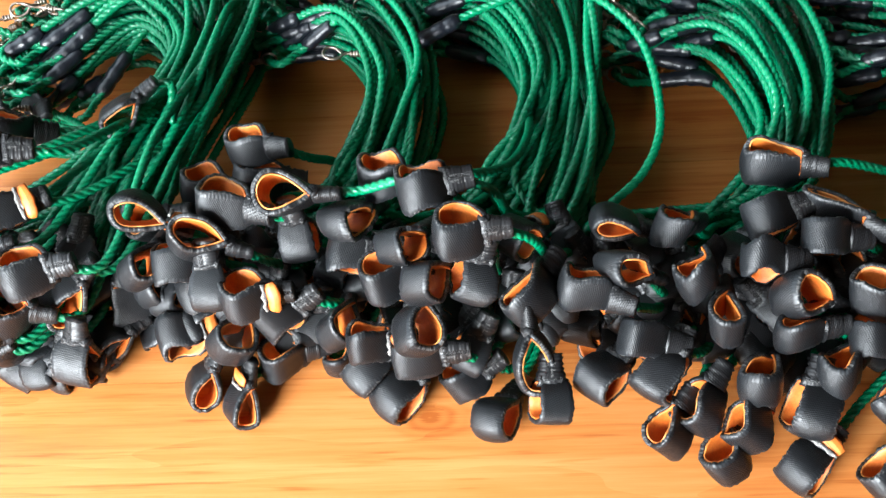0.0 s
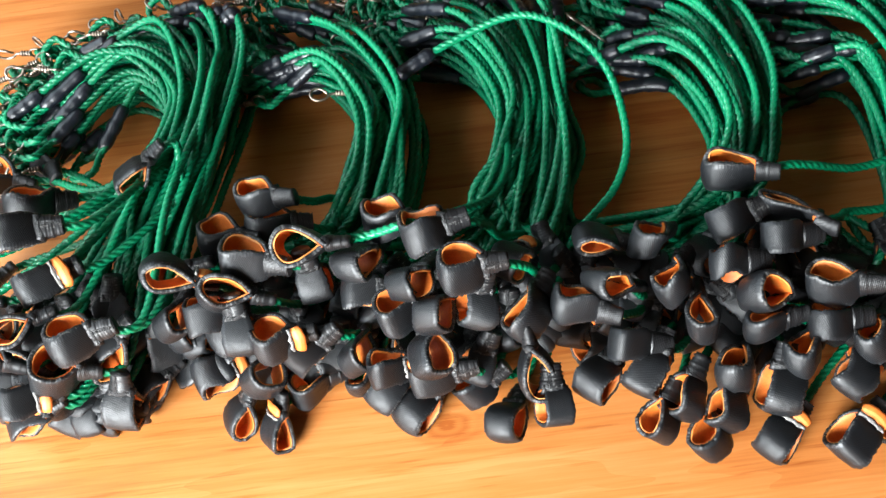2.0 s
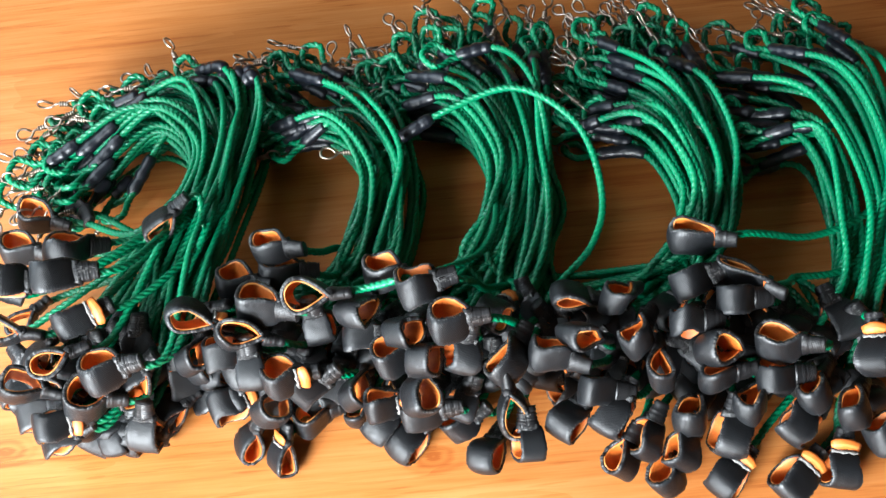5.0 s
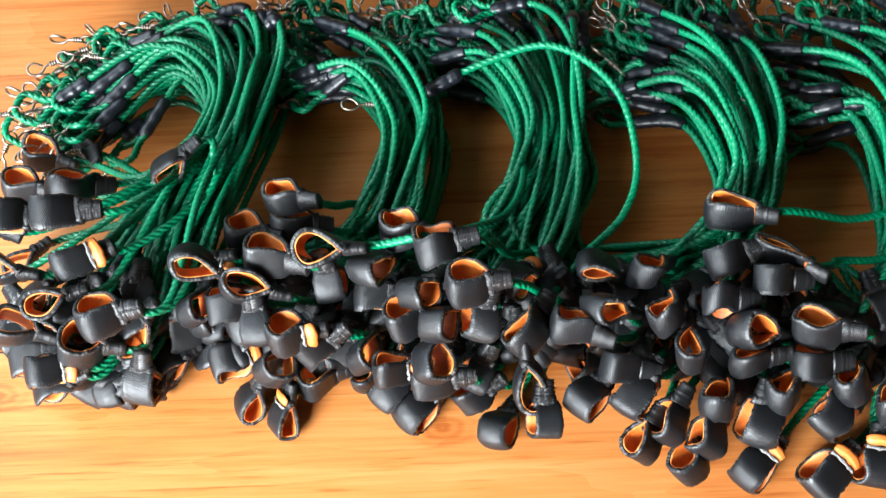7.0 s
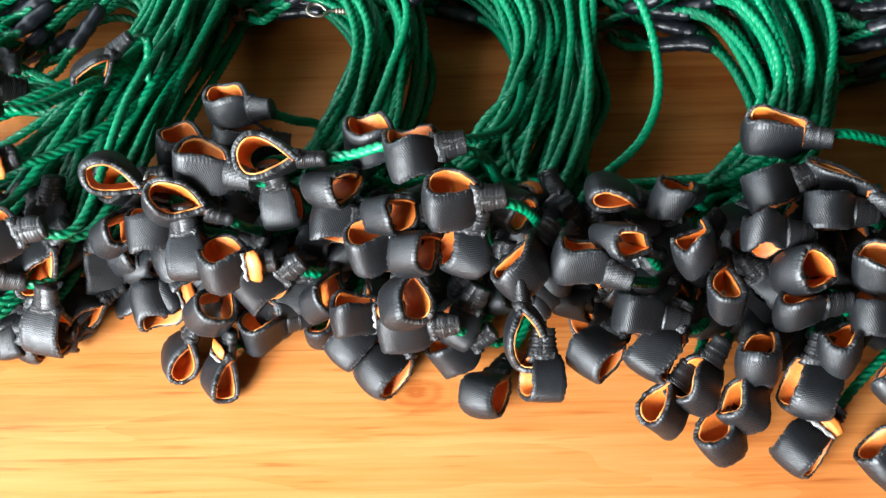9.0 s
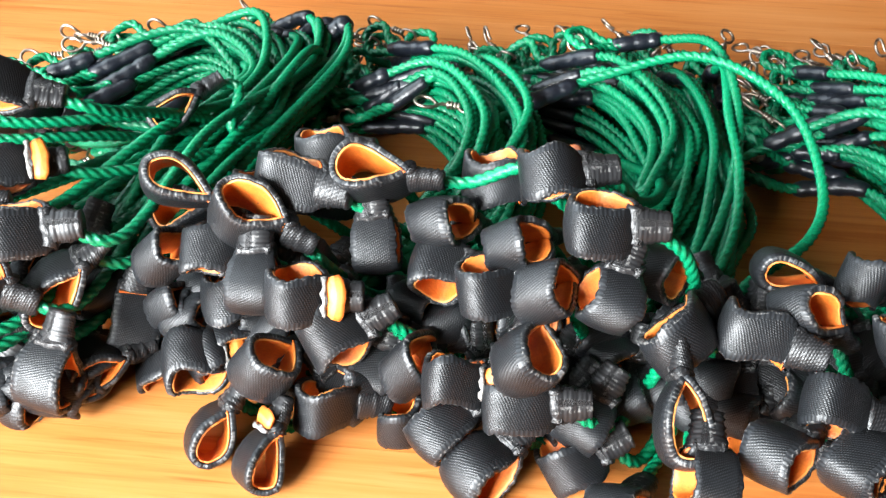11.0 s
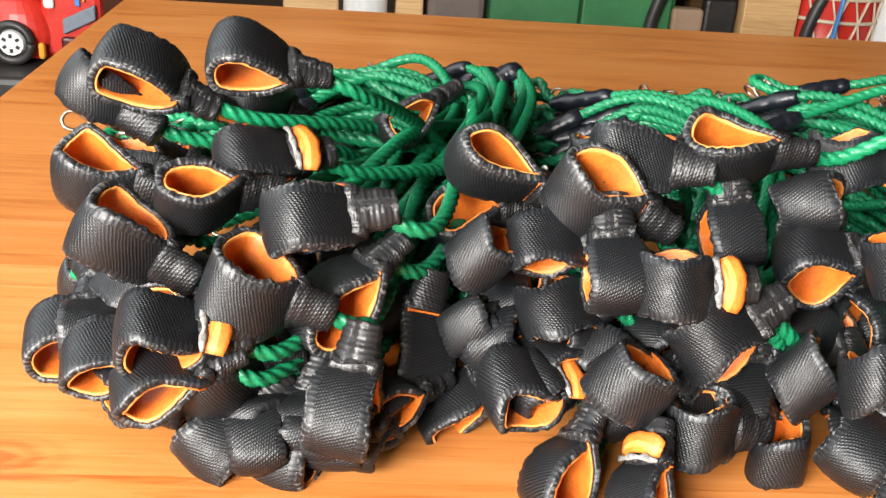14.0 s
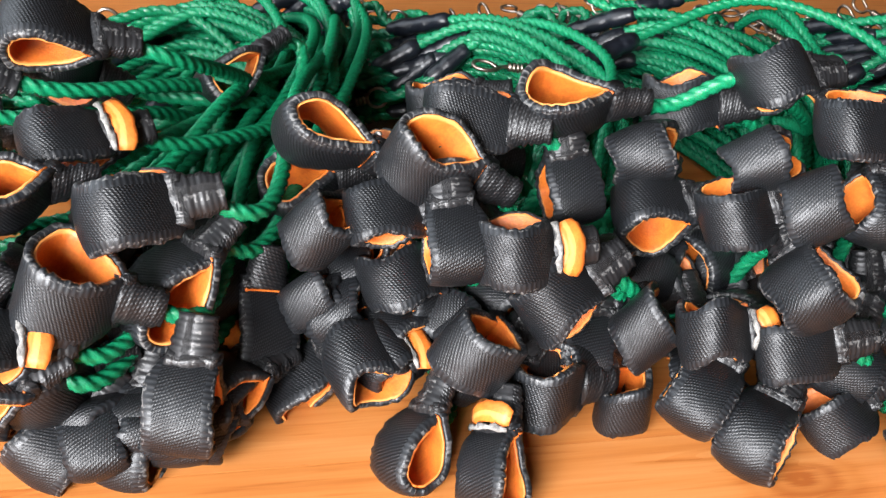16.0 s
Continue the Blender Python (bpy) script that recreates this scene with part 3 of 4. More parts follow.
lay(B1, 0.26, -0.289, 0.256, 0.778, 17, 19, -80, 1.00, 0.80, 7, "green rope leash with open black webbing loop showing its orange lining")
lay(B1, 0.30, -0.288, 0.317, 0.848, -30, 26, -97, 1.10, 0.90, 8, "green rope leash with open black webbing loop showing its orange lining")
lay(B1, 0.34, -0.283, 0.261, 0.815, -96, -61, -5, 1.05, 1.10, 9, "green rope leash with black webbing loop wedged in the heap")
lay(B1, 0.38, -0.277, 0.417, 0.778, 166, -41, 34, 0.90, 0.90, 10, "green rope leash with black webbing loop wedged in the heap")
lay(B1, 0.42, -0.270, 0.238, 0.782, 19, 11, -75, 1.00, 0.80, 11, "green rope leash with open black webbing loop showing its orange lining")
lay(B1, 0.46, -0.269, 0.241, 0.795, -5, 30, -83, 1.00, 1.00, 12, "green rope leash with open black webbing loop showing its orange lining", tab=1)
lay(B1, 0.50, -0.263, 0.272, 0.824, -1, -58, -70, 1.00, 0.95, 13, "green rope leash with open black webbing loop showing its orange lining")
lay(B1, 0.54, -0.257, 0.345, 0.832, -125, -55, 62, 1.15, 1.00, 14, "green rope leash with open black webbing loop showing its orange lining")
lay(B1, 0.58, -0.254, 0.248, 0.776, 44, -75, -110, 1.05, 1.00, 15, "green rope leash with open black webbing loop showing its orange lining", tab=0.8)
lay(B1, 0.62, -0.253, 0.314, 0.854, -10, 22, -86, 1.10, 1.00, 16, "green rope leash with open black webbing loop showing its orange lining")
lay(B1, 0.66, -0.253, 0.246, 0.759, 51, 29, -29, 1.10, 1.00, 17, "green rope leash whose black webbing loop rests on the table")
lay(B1, 0.70, -0.249, 0.296, 0.827, 5, 34, -67, 1.00, 0.95, 18, "green rope leash with black webbing loop wedged in the heap", tab=1)
lay(B1, 0.74, -0.246, 0.252, 0.805, -107, -70, 18, 1.10, 1.15, 19, "green rope leash with black webbing loop wedged in the heap")
lay(B1, 0.78, -0.234, 0.245, 0.759, 53, -7, -31, 1.12, 0.80, 20, "green rope leash whose black webbing loop rests on the table")
lay(B1, 0.82, -0.230, 0.262, 0.823, 14, 53, -73, 1.10, 1.10, 21, "green rope leash with black webbing loop wedged in the heap")
lay(B1, 0.86, -0.222, 0.264, 0.796, 36, -2, -61, 1.15, 0.75, 22, "green rope leash with open black webbing loop showing its orange lining")
lay(B1, 0.90, -0.218, 0.239, 0.774, 60, 4, -14, 1.05, 0.95, 23, "green rope leash with black webbing loop wedged in the heap")
lay(B1, 0.94, -0.201, 0.364, 0.822, 30, -30, -74, 1.05, 1.00, 24, "green rope leash with open black webbing loop showing its orange lining", via=((-0.176, 0.364, 0.812), (-0.163, 0.385, 0.808), (-0.160, 0.420, 0.810)))
lay(B1, 0.98, -0.197, 0.270, 0.774, 111, -19, -161, 1.15, 0.75, 25, "green rope leash with black webbing loop wedged in the heap")
lay(B2, 0.02, -0.184, 0.266, 0.759, 48, 15, -73, 1.00, 1.00, 26, "green rope leash whose black webbing loop rests on the table")
lay(B2, 0.07, -0.181, 0.304, 0.806, 28, -64, -112, 1.00, 0.95, 27, "green rope leash with open black webbing loop showing its orange lining")
lay(B2, 0.11, -0.178, 0.273, 0.810, -15, -49, -8, 0.95, 1.00, 28, "green rope leash with black webbing loop wedged in the heap")
lay(B2, 0.16, -0.175, 0.288, 0.832, -36, -43, -73, 1.15, 0.85, 29, "green rope leash with open black webbing loop showing its orange lining", tab=0.8)
lay(B2, 0.20, -0.174, 0.275, 0.783, 19, -25, -25, 0.90, 0.95, 30, "green rope leash with open black webbing loop showing its orange lining")
lay(B2, 0.25, -0.165, 0.252, 0.774, -5, 20, -70, 1.00, 1.00, 31, "green rope leash with open black webbing loop showing its orange lining", tab=1)
lay(B2, 0.30, -0.159, 0.270, 0.815, 4, 39, -84, 0.95, 1.05, 32, "green rope leash with black webbing loop wedged in the heap")
lay(B2, 0.34, -0.154, 0.323, 0.806, 168, -56, 83, 1.00, 0.90, 33, "green rope leash with black webbing loop wedged in the heap")
lay(B2, 0.39, -0.154, 0.231, 0.759, 51, -24, -66, 0.93, 0.88, 34, "green rope leash whose black webbing loop rests on the table")
lay(B2, 0.43, -0.153, 0.271, 0.792, 12, 37, -73, 1.00, 1.05, 35, "green rope leash with black webbing loop wedged in the heap", tab=0.6)
lay(B2, 0.48, -0.145, 0.274, 0.829, -55, -63, -44, 1.15, 0.90, 36, "green rope leash with open black webbing loop showing its orange lining")
lay(B2, 0.52, -0.141, 0.258, 0.812, 53, -4, -2, 0.95, 1.00, 37, "green rope leash with black webbing loop wedged in the heap")
lay(B2, 0.57, -0.134, 0.244, 0.783, -24, -58, -5, 1.00, 1.10, 38, "green rope leash with black webbing loop wedged in the heap")
lay(B2, 0.61, -0.133, 0.220, 0.759, 53, -31, -55, 0.95, 0.95, 39, "green rope leash whose black webbing loop rests on the table", tab=0.9)
lay(B2, 0.66, -0.132, 0.289, 0.836, 174, -57, 75, 1.10, 1.00, 40, "green rope leash with open black webbing loop showing its orange lining")
lay(B2, 0.70, -0.128, 0.338, 0.820, 139, -65, 110, 1.00, 1.00, 41, "green rope leash with open black webbing loop showing its orange lining")
lay(B2, 0.75, -0.125, 0.327, 0.806, -159, -58, 76, 1.00, 0.90, 42, "green rope leash with open black webbing loop showing its orange lining")
lay(B2, 0.80, -0.123, 0.252, 0.811, 4, 60, -84, 1.00, 1.15, 43, "green rope leash with black webbing loop wedged in the heap", tab=0.9)
lay(B2, 0.84, -0.112, 0.241, 0.768, -125, -82, 50, 1.00, 1.05, 44, "green rope leash with black webbing loop wedged in the heap")
lay(B2, 0.89, -0.109, 0.249, 0.796, 42, 47, -38, 1.05, 1.15, 45, "green rope leash with black webbing loop wedged in the heap")
lay(B2, 0.93, -0.099, 0.282, 0.816, 71, -8, 0, 0.95, 1.05, 46, "green rope leash with black webbing loop wedged in the heap")
lay(B2, 0.98, -0.096, 0.256, 0.775, 59, 13, -12, 0.90, 1.00, 47, "green rope leash with black webbing loop wedged in the heap")
lay(B3, 0.02, -0.101, 0.291, 0.839, 9, -59, -102, 1.15, 0.90, 48, "green rope leash with open black webbing loop showing its orange lining", via=((-0.045, 0.291, 0.848), (-0.018, 0.302, 0.835), (0.007, 0.324, 0.815), (0.019, 0.364, 0.800)))
lay(B3, 0.06, -0.084, 0.247, 0.759, 111, -87, -135, 0.95, 1.05, 49, "green rope leash whose black webbing loop rests on the table")
lay(B3, 0.10, -0.081, 0.250, 0.784, -2, -53, -10, 1.00, 1.00, 50, "green rope leash with black webbing loop wedged in the heap")
lay(B3, 0.14, -0.073, 0.287, 0.824, -33, -23, -25, 1.05, 1.00, 51, "green rope leash with open black webbing loop showing its orange lining")
lay(B3, 0.18, -0.072, 0.275, 0.810, 25, 30, -93, 1.00, 1.10, 52, "green rope leash with open black webbing loop showing its orange lining")
lay(B3, 0.22, -0.067, 0.231, 0.772, 36, 18, -40, 1.00, 1.00, 53, "green rope leash with black webbing loop wedged in the heap")
lay(B3, 0.26, -0.064, 0.236, 0.790, 3, 58, -86, 0.95, 1.10, 54, "green rope leash with black webbing loop wedged in the heap", tab=0.7)
lay(B3, 0.30, -0.055, 0.304, 0.834, 161, -64, 89, 1.00, 0.95, 55, "green rope leash with open black webbing loop showing its orange lining")
lay(B3, 0.34, -0.054, 0.256, 0.819, 17, 56, -68, 0.95, 1.10, 56, "green rope leash with black webbing loop wedged in the heap")
lay(B3, 0.38, -0.052, 0.220, 0.764, 25, 8, -44, 1.05, 1.00, 57, "green rope leash whose black webbing loop rests on the table")
lay(B3, 0.42, -0.045, 0.266, 0.831, -23, -34, -26, 0.95, 1.00, 58, "green rope leash with open black webbing loop showing its orange lining")
lay(B3, 0.46, -0.040, 0.229, 0.788, 7, 60, -81, 0.95, 0.80, 59, "green rope leash with black webbing loop wedged in the heap")
lay(B3, 0.50, -0.040, 0.234, 0.807, 26, -48, -22, 1.05, 1.10, 60, "green rope leash with open black webbing loop showing its orange lining")
lay(B3, 0.54, -0.034, 0.250, 0.824, -21, -34, -19, 0.95, 1.05, 61, "green rope leash with black webbing loop wedged in the heap")
lay(B3, 0.58, -0.034, 0.284, 0.851, 0, 40, -77, 1.00, 1.10, 62, "green rope leash whose black webbing loop tops the heap")
lay(B3, 0.62, -0.019, 0.230, 0.760, 41, 45, -41, 0.95, 1.05, 63, "green rope leash whose black webbing loop rests on the table")
lay(B3, 0.66, -0.017, 0.263, 0.844, 2, 60, -86, 1.00, 1.10, 64, "green rope leash whose black webbing loop tops the heap")
lay(B3, 0.70, -0.016, 0.238, 0.774, 51, 21, -20, 0.95, 1.10, 65, "green rope leash with black webbing loop wedged in the heap")
lay(B3, 0.74, -0.012, 0.250, 0.823, 52, 14, -11, 0.95, 1.10, 66, "green rope leash with black webbing loop wedged in the heap")
lay(B3, 0.78, -0.003, 0.208, 0.761, -17, -25, -21, 1.00, 1.00, 67, "green rope leash whose black webbing loop rests on the table")
lay(B3, 0.82, 0.010, 0.281, 0.813, -30, -10, -40, 1.00, 1.00, 68, "green rope leash with black webbing loop wedged in the heap", tab=0.6)
lay(B3, 0.86, 0.015, 0.222, 0.794, 95, -44, -88, 1.25, 1.00, 69, "green rope leash with open black webbing loop showing its orange lining")
lay(B3, 0.90, 0.016, 0.248, 0.810, 169, -49, 158, 1.15, 0.95, 70, "green rope leash with open black webbing loop showing its orange lining")
lay(B3, 0.94, 0.022, 0.204, 0.786, 28, 1, -2, 0.85, 1.00, 71, "green rope leash with black webbing loop wedged in the heap")
lay(B3, 0.98, 0.041, 0.249, 0.811, 177, -59, 67, 1.00, 0.90, 72, "green rope leash with open black webbing loop showing its orange lining")
lay(B4, 0.04, 0.048, 0.215, 0.789, 3, -10, -43, 1.00, 1.00, 73, "green rope leash with black webbing loop wedged in the heap")
lay(B4, 0.11, 0.059, 0.287, 0.812, -15, -25, -91, 0.95, 0.90, 74, "green rope leash with open black webbing loop showing its orange lining")
lay(B4, 0.18, 0.060, 0.258, 0.815, -51, -35, -45, 1.00, 0.95, 75, "green rope leash with open black webbing loop showing its orange lining")
lay(B4, 0.25, 0.067, 0.228, 0.799, -164, -38, 76, 0.95, 1.05, 76, "green rope leash with black webbing loop wedged in the heap")
lay(B4, 0.32, 0.075, 0.216, 0.789, 17, -5, -37, 1.05, 1.00, 77, "green rope leash with black webbing loop wedged in the heap")
lay(B4, 0.39, 0.078, 0.193, 0.775, 150, -50, 170, 0.95, 1.00, 78, "green rope leash with open black webbing loop showing its orange lining")
lay(B4, 0.46, 0.087, 0.282, 0.813, -100, -57, 47, 0.95, 1.00, 79, "green rope leash with open black webbing loop showing its orange lining")
lay(B4, 0.54, 0.093, 0.202, 0.780, 150, -42, 166, 1.00, 1.00, 80, "green rope leash with open black webbing loop showing its orange lining")
lay(B4, 0.61, 0.095, 0.255, 0.813, -161, -60, 131, 0.95, 1.00, 81, "green rope leash with open black webbing loop showing its orange lining")
lay(B4, 0.68, 0.105, 0.183, 0.767, -174, -52, 149, 0.95, 0.90, 82, "green rope leash whose black webbing loop rests on the table")
lay(B4, 0.75, 0.105, 0.236, 0.805, -124, -74, 114, 0.95, 0.90, 83, "green rope leash with open black webbing loop showing its orange lining")
lay(B4, 0.82, 0.115, 0.194, 0.776, 152, -38, 163, 1.00, 1.00, 84, "green rope leash with black webbing loop wedged in the heap")
lay(B4, 0.89, 0.122, 0.212, 0.787, -145, -62, 102, 1.00, 1.05, 85, "green rope leash with open black webbing loop showing its orange lining")
lay(B4, 0.96, 0.125, 0.260, 0.816, -171, -34, 86, 0.85, 1.00, 86, "green rope leash with black webbing loop wedged in the heap")
lay(B5, 0.03, 0.134, 0.288, 0.812, 7, 25, -71, 1.00, 1.00, 87, "green rope leash with black webbing loop wedged in the heap")
lay(B5, 0.08, 0.140, 0.319, 0.814, 147, -71, 103, 1.10, 0.80, 88, "green rope leash with open black webbing loop showing its orange lining", via=((0.185, 0.318, 0.81), (0.215, 0.318, 0.80), (0.256, 0.332, 0.795), (0.285, 0.365, 0.79), (0.292, 0.420, 0.79)))
lay(B5, 0.14, 0.140, 0.229, 0.800, -179, -73, 98, 0.90, 0.90, 89, "green rope leash with open black webbing loop showing its orange lining")
lay(B5, 0.19, 0.141, 0.178, 0.763, 17, -3, -47, 1.00, 1.00, 90, "green rope leash whose black webbing loop rests on the table", tab=1)
lay(B5, 0.25, 0.142, 0.243, 0.808, -57, -55, -34, 1.05, 1.00, 91, "green rope leash with open black webbing loop showing its orange lining")
lay(B5, 0.31, 0.144, 0.200, 0.779, 26, -1, -19, 1.05, 1.00, 92, "green rope leash with black webbing loop wedged in the heap")
lay(B5, 0.36, 0.157, 0.272, 0.815, -168, -34, 86, 0.95, 1.05, 93, "green rope leash with black webbing loop wedged in the heap")
lay(B5, 0.42, 0.159, 0.215, 0.789, -149, -58, 102, 0.95, 1.00, 94, "green rope leash with open black webbing loop showing its orange lining")
lay(B5, 0.47, 0.165, 0.289, 0.811, 101, -80, 130, 1.15, 0.60, 95, "green rope leash with open black webbing loop showing its orange lining", via=((0.200, 0.290, 0.80), (0.235, 0.297, 0.79), (0.265, 0.325, 0.79), (0.280, 0.390, 0.79)))
lay(B5, 0.53, 0.175, 0.227, 0.798, -174, -34, 89, 0.90, 1.00, 96, "green rope leash with black webbing loop wedged in the heap")
lay(B5, 0.58, 0.178, 0.243, 0.809, 141, -62, 109, 1.05, 0.95, 97, "green rope leash with open black webbing loop showing its orange lining")
lay(B5, 0.64, 0.181, 0.174, 0.761, 19, 21, -44, 1.05, 1.05, 98, "green rope leash whose black webbing loop rests on the table", tab=1)
lay(B5, 0.69, 0.186, 0.202, 0.780, 18, 16, -40, 1.00, 1.00, 99, "green rope leash with black webbing loop wedged in the heap")
lay(B5, 0.75, 0.197, 0.218, 0.791, -159, -54, 124, 0.95, 1.00, 100, "green rope leash with open black webbing loop showing its orange lining")
lay(B5, 0.81, 0.209, 0.178, 0.763, 28, 5, -12, 1.00, 1.05, 101, "green rope leash whose black webbing loop rests on the table", tab=1)
lay(B5, 0.86, 0.220, 0.208, 0.784, -154, -53, 123, 1.00, 1.00, 102, "green rope leash with open black webbing loop showing its orange lining")
lay(B5, 0.92, 0.235, 0.233, 0.803, 27, -21, -12, 1.05, 1.05, 103, "green rope leash with black webbing loop wedged in the heap", tab=0.8)
lay(B5, 0.97, 0.238, 0.193, 0.775, 12, 24, -67, 1.00, 1.00, 104, "green rope leash with black webbing loop wedged in the heap")

# leashes buried under the heap, whose loops show only in the gaps
def buried(bundle, x0, x1, count, seed):
    rng = random.Random(seed)
    for k in range(count):
        x = x0 + (x1 - x0) * (k + rng.uniform(0.2, 0.8)) / count
        y = rng.uniform(0.0, 1.0)
        base = 0.243 if x < 0.06 else 0.243 - (x - 0.06) * 0.16
        lay(bundle, rng.random(), x, base + y * 0.050, TZ + 0.0115 + y * 0.032, rng.uniform(-20, 60), rng.uniform(-40, 40), rng.uniform(-60, 60),
            rng.uniform(0.92, 1.0), rng.uniform(0.8, 1.1), seed * 50 + k, "green rope leash whose black webbing loop lies under the heap", step=0.0018)


buried(B1, -0.300, -0.205, 18, 11)
buried(B2, -0.180, -0.07, 22, 12)
buried(B3, -0.065, 0.05, 23, 13)
buried(B4, 0.05, 0.14, 20, 14)
buried(B5, 0.14, 0.245, 18, 15)

buried(B4, 0.015, 0.075, 7, 16)

# the sweep of ropes that comes down between the two heaps of loops
rng_sweep = random.Random(77)
for k in range(20):
    f = (k + 0.5) / 20
    j = lambda s: rng_sweep.uniform(-s, s)
    xl, up = -0.240 + 0.040 * f + j(0.004), rng_sweep.random()
    lay(B1, 0.2 + 0.8 * f, xl - 0.006, 0.250 + j(0.008), 0.7605 + 0.004 * up, j(25), j(20), -8 + j(14), 0.9, 0.85, 700 + k, "green rope leash whose black webbing loop lies under the heap",
        via=((xl + 0.004, 0.282 + j(0.004), 0.768 + 0.012 * up), (-0.225 + 0.040 * f + j(0.004), 0.318, 0.774 + 0.022 * up), (-0.205 + 0.043 * f + j(0.003), 0.370, 0.776 + 0.036 * up),
             (-0.188 + 0.046 * f + j(0.003), 0.428 + 0.03 * f, 0.772 + 0.042 * up)))

# one leash thrown over two bundles
leash([(0.030, 0.262, 0.79), (0.047, 0.297, 0.795), (0.078, 0.328, 0.80), (0.089, 0.358, 0.805), (0.079, 0.408, 0.822), (0.041, 0.440, 0.828),
       (-0.006, 0.438, 0.815), (-0.05, 0.424, 0.800)], seed=901, label="green rope leash thrown across two bundles, in a loose arc", tape=0.055)

# a leash whose bright hook hangs down over the bundle
leash([(0.016, 0.290, 0.775), (0.046, 0.350, 0.795), (0.058, 0.410, 0.815), (0.050, 0.455, 0.828), (0.030, 0.490, 0.814), (0.003, 0.491, 0.808)], seed=905,
      label="green rope leash whose steel hook hangs over the bundle", hang=(0.001, -0.011, -0.018))

# ---- what stands behind and beside the table ----
GREEN_PAINT = mottled("green_paint", (0.02, 0.12, 0.045), (0.035, 0.19, 0.07), 0.45, 8.0)
DARK = mottled("dark_plastic", (0.012, 0.011, 0.011), (0.03, 0.028, 0.027), 0.45, 20.0)
RED = mottled("red_vinyl", (0.42, 0.018, 0.012), (0.60, 0.035, 0.022), 0.35, 10.0)
CARD = mottled("brown_board", (0.30, 0.19, 0.12), (0.38, 0.25, 0.17), 0.7, 15.0)
GREY_BROWN = mottled("grey_brown_cloth", (0.11, 0.085, 0.075), (0.17, 0.13, 0.115), 0.8, 15.0)
WHITE = mottled("white_plastic", (0.60, 0.60, 0.60), (0.78, 0.78, 0.77), 0.35, 14.0, relief=0.002)
CANE = mottled("pale_cane", (0.55, 0.42, 0.30), (0.75, 0.64, 0.50), 0.55, 40.0)
BLUE = mottled("blue_plastic", (0.03, 0.16, 0.42), (0.05, 0.25, 0.60), 0.4, 20.0)
GREY_GLASS = mottled("grey_print", (0.10, 0.12, 0.15), (0.17, 0.20, 0.24), 0.5, 20.0)
BY = 1.7

# green cupboard
cupboard = thing("cupboard", (0.12, BY + 0.25, 0), "low green painted wooden cupboard behind the table", "cupboard")
part("body", boxed(-0.16, 0.175, -0.2, 0.2, 0.04, 0.92, 0.004), GREEN_PAINT, cupboard)
part("door", boxed(-0.150, 0.005, -0.215, -0.2005, 0.07, 0.90, 0.003), GREEN_PAINT, cupboard)
part("door", boxed(0.010, 0.165, -0.215, -0.2005, 0.07, 0.90, 0.003), GREEN_PAINT, cupboard)
for x in (-0.13, 0.145):
    part("foot", boxed(x - 0.02, x + 0.02, -0.18, 0.18, 0, 0.045, 0.003), GREEN_PAINT, cupboard)

# cloth-covered crate beside it
crate = thing("crate", (-0.085, BY + 0.15, 0), "grey brown cloth covered crate", "crate")
part("body", boxed(-0.052, 0.045, -0.14, 0.14, 0, 0.70, 0.012), GREY_BROWN, crate)
part("lid", boxed(-0.055, 0.048, -0.145, 0.145, 0.70, 0.73, 0.008), GREY_BROWN, crate)


def shelf_rack(x, wide, label):
    rack = thing("shelf_rack", (x, BY + 0.05, 0), label, "rack")
    part("post", boxed(-wide / 2, wide / 2, -0.02, 0.02, 0, 1.15, 0.003), PALE_WOOD, rack)
    part("post", boxed(-wide / 2, wide / 2, 0.30, 0.34, 0, 1.15, 0.003), PALE_WOOD, rack)
    for z in (0.25, 0.95):
        part("rail", boxed(-wide * 0.3, wide * 0.3, 0.0205, 0.2995, z, z + 0.03, 0.002), PALE_WOOD, rack)
    return rack


shelf_rack(0.46, 0.098, "pale wooden rack post standing behind the table")
shelf_rack(-0.168, 0.047, "narrow reddish wooden rack post behind the table")
board = thing("board", (-0.33, BY + 0.02, 0), "pale wooden board leaning behind the table", "board")
part("panel", boxed(-0.05, 0.042, -0.012, 0.012, 0, 0.95, 0.003), PALE_WOOD, board)

# white pot
def lathe(profile, mat, name, parent, sides=28, label=""):
    rings = np.array([[(r * math.cos(a), r * math.sin(a), z) for a in np.arange(sides) / sides * 2 * math.pi] for r, z in profile])
    o = new(name, grid_mesh(name, rings, False, mat, caps=True))
    o.parent = parent
    if label:
        o["label"] = label
    return o


pot = thing("pot", (-0.243, BY + 0.03, 0), "tall pale green white plastic pot", "pot")
lathe([(0.030, 0.0), (0.034, 0.05), (0.036, 0.45), (0.038, 0.66), (0.036, 0.66), (0.034, 0.60), (0.02, 0.59)], WHITE, "body", pot)
lathe([(0.0385, 0.655), (0.041, 0.660), (0.041, 0.672), (0.0385, 0.676)], WHITE, "rim", pot)

# chair with curved black arms
chair = thing("chair", (0.33, BY + 0.02, 0), "dark framed chair with curved black arms and tan back", "chair")
for x in (-0.072, 0.205):
    arm = spline([(x, 0, 0.35), (x - 0.012, 0, 0.50), (x - 0.010, 0, 0.60), (x + 0.014, 0, 0.67), (x + 0.05, 0, 0.70), (x + 0.06, 0.2, 0.70)], 0.01)
    o = new("arm", tube_mesh("arm", arm, 0.011, DARK, 10))
    o.parent = chair
    for y in (0.0, 0.3):
        part("leg", boxed(x - 0.012, x + 0.012, y - 0.012, y + 0.012, 0, 0.36, 0.003), DARK, chair)
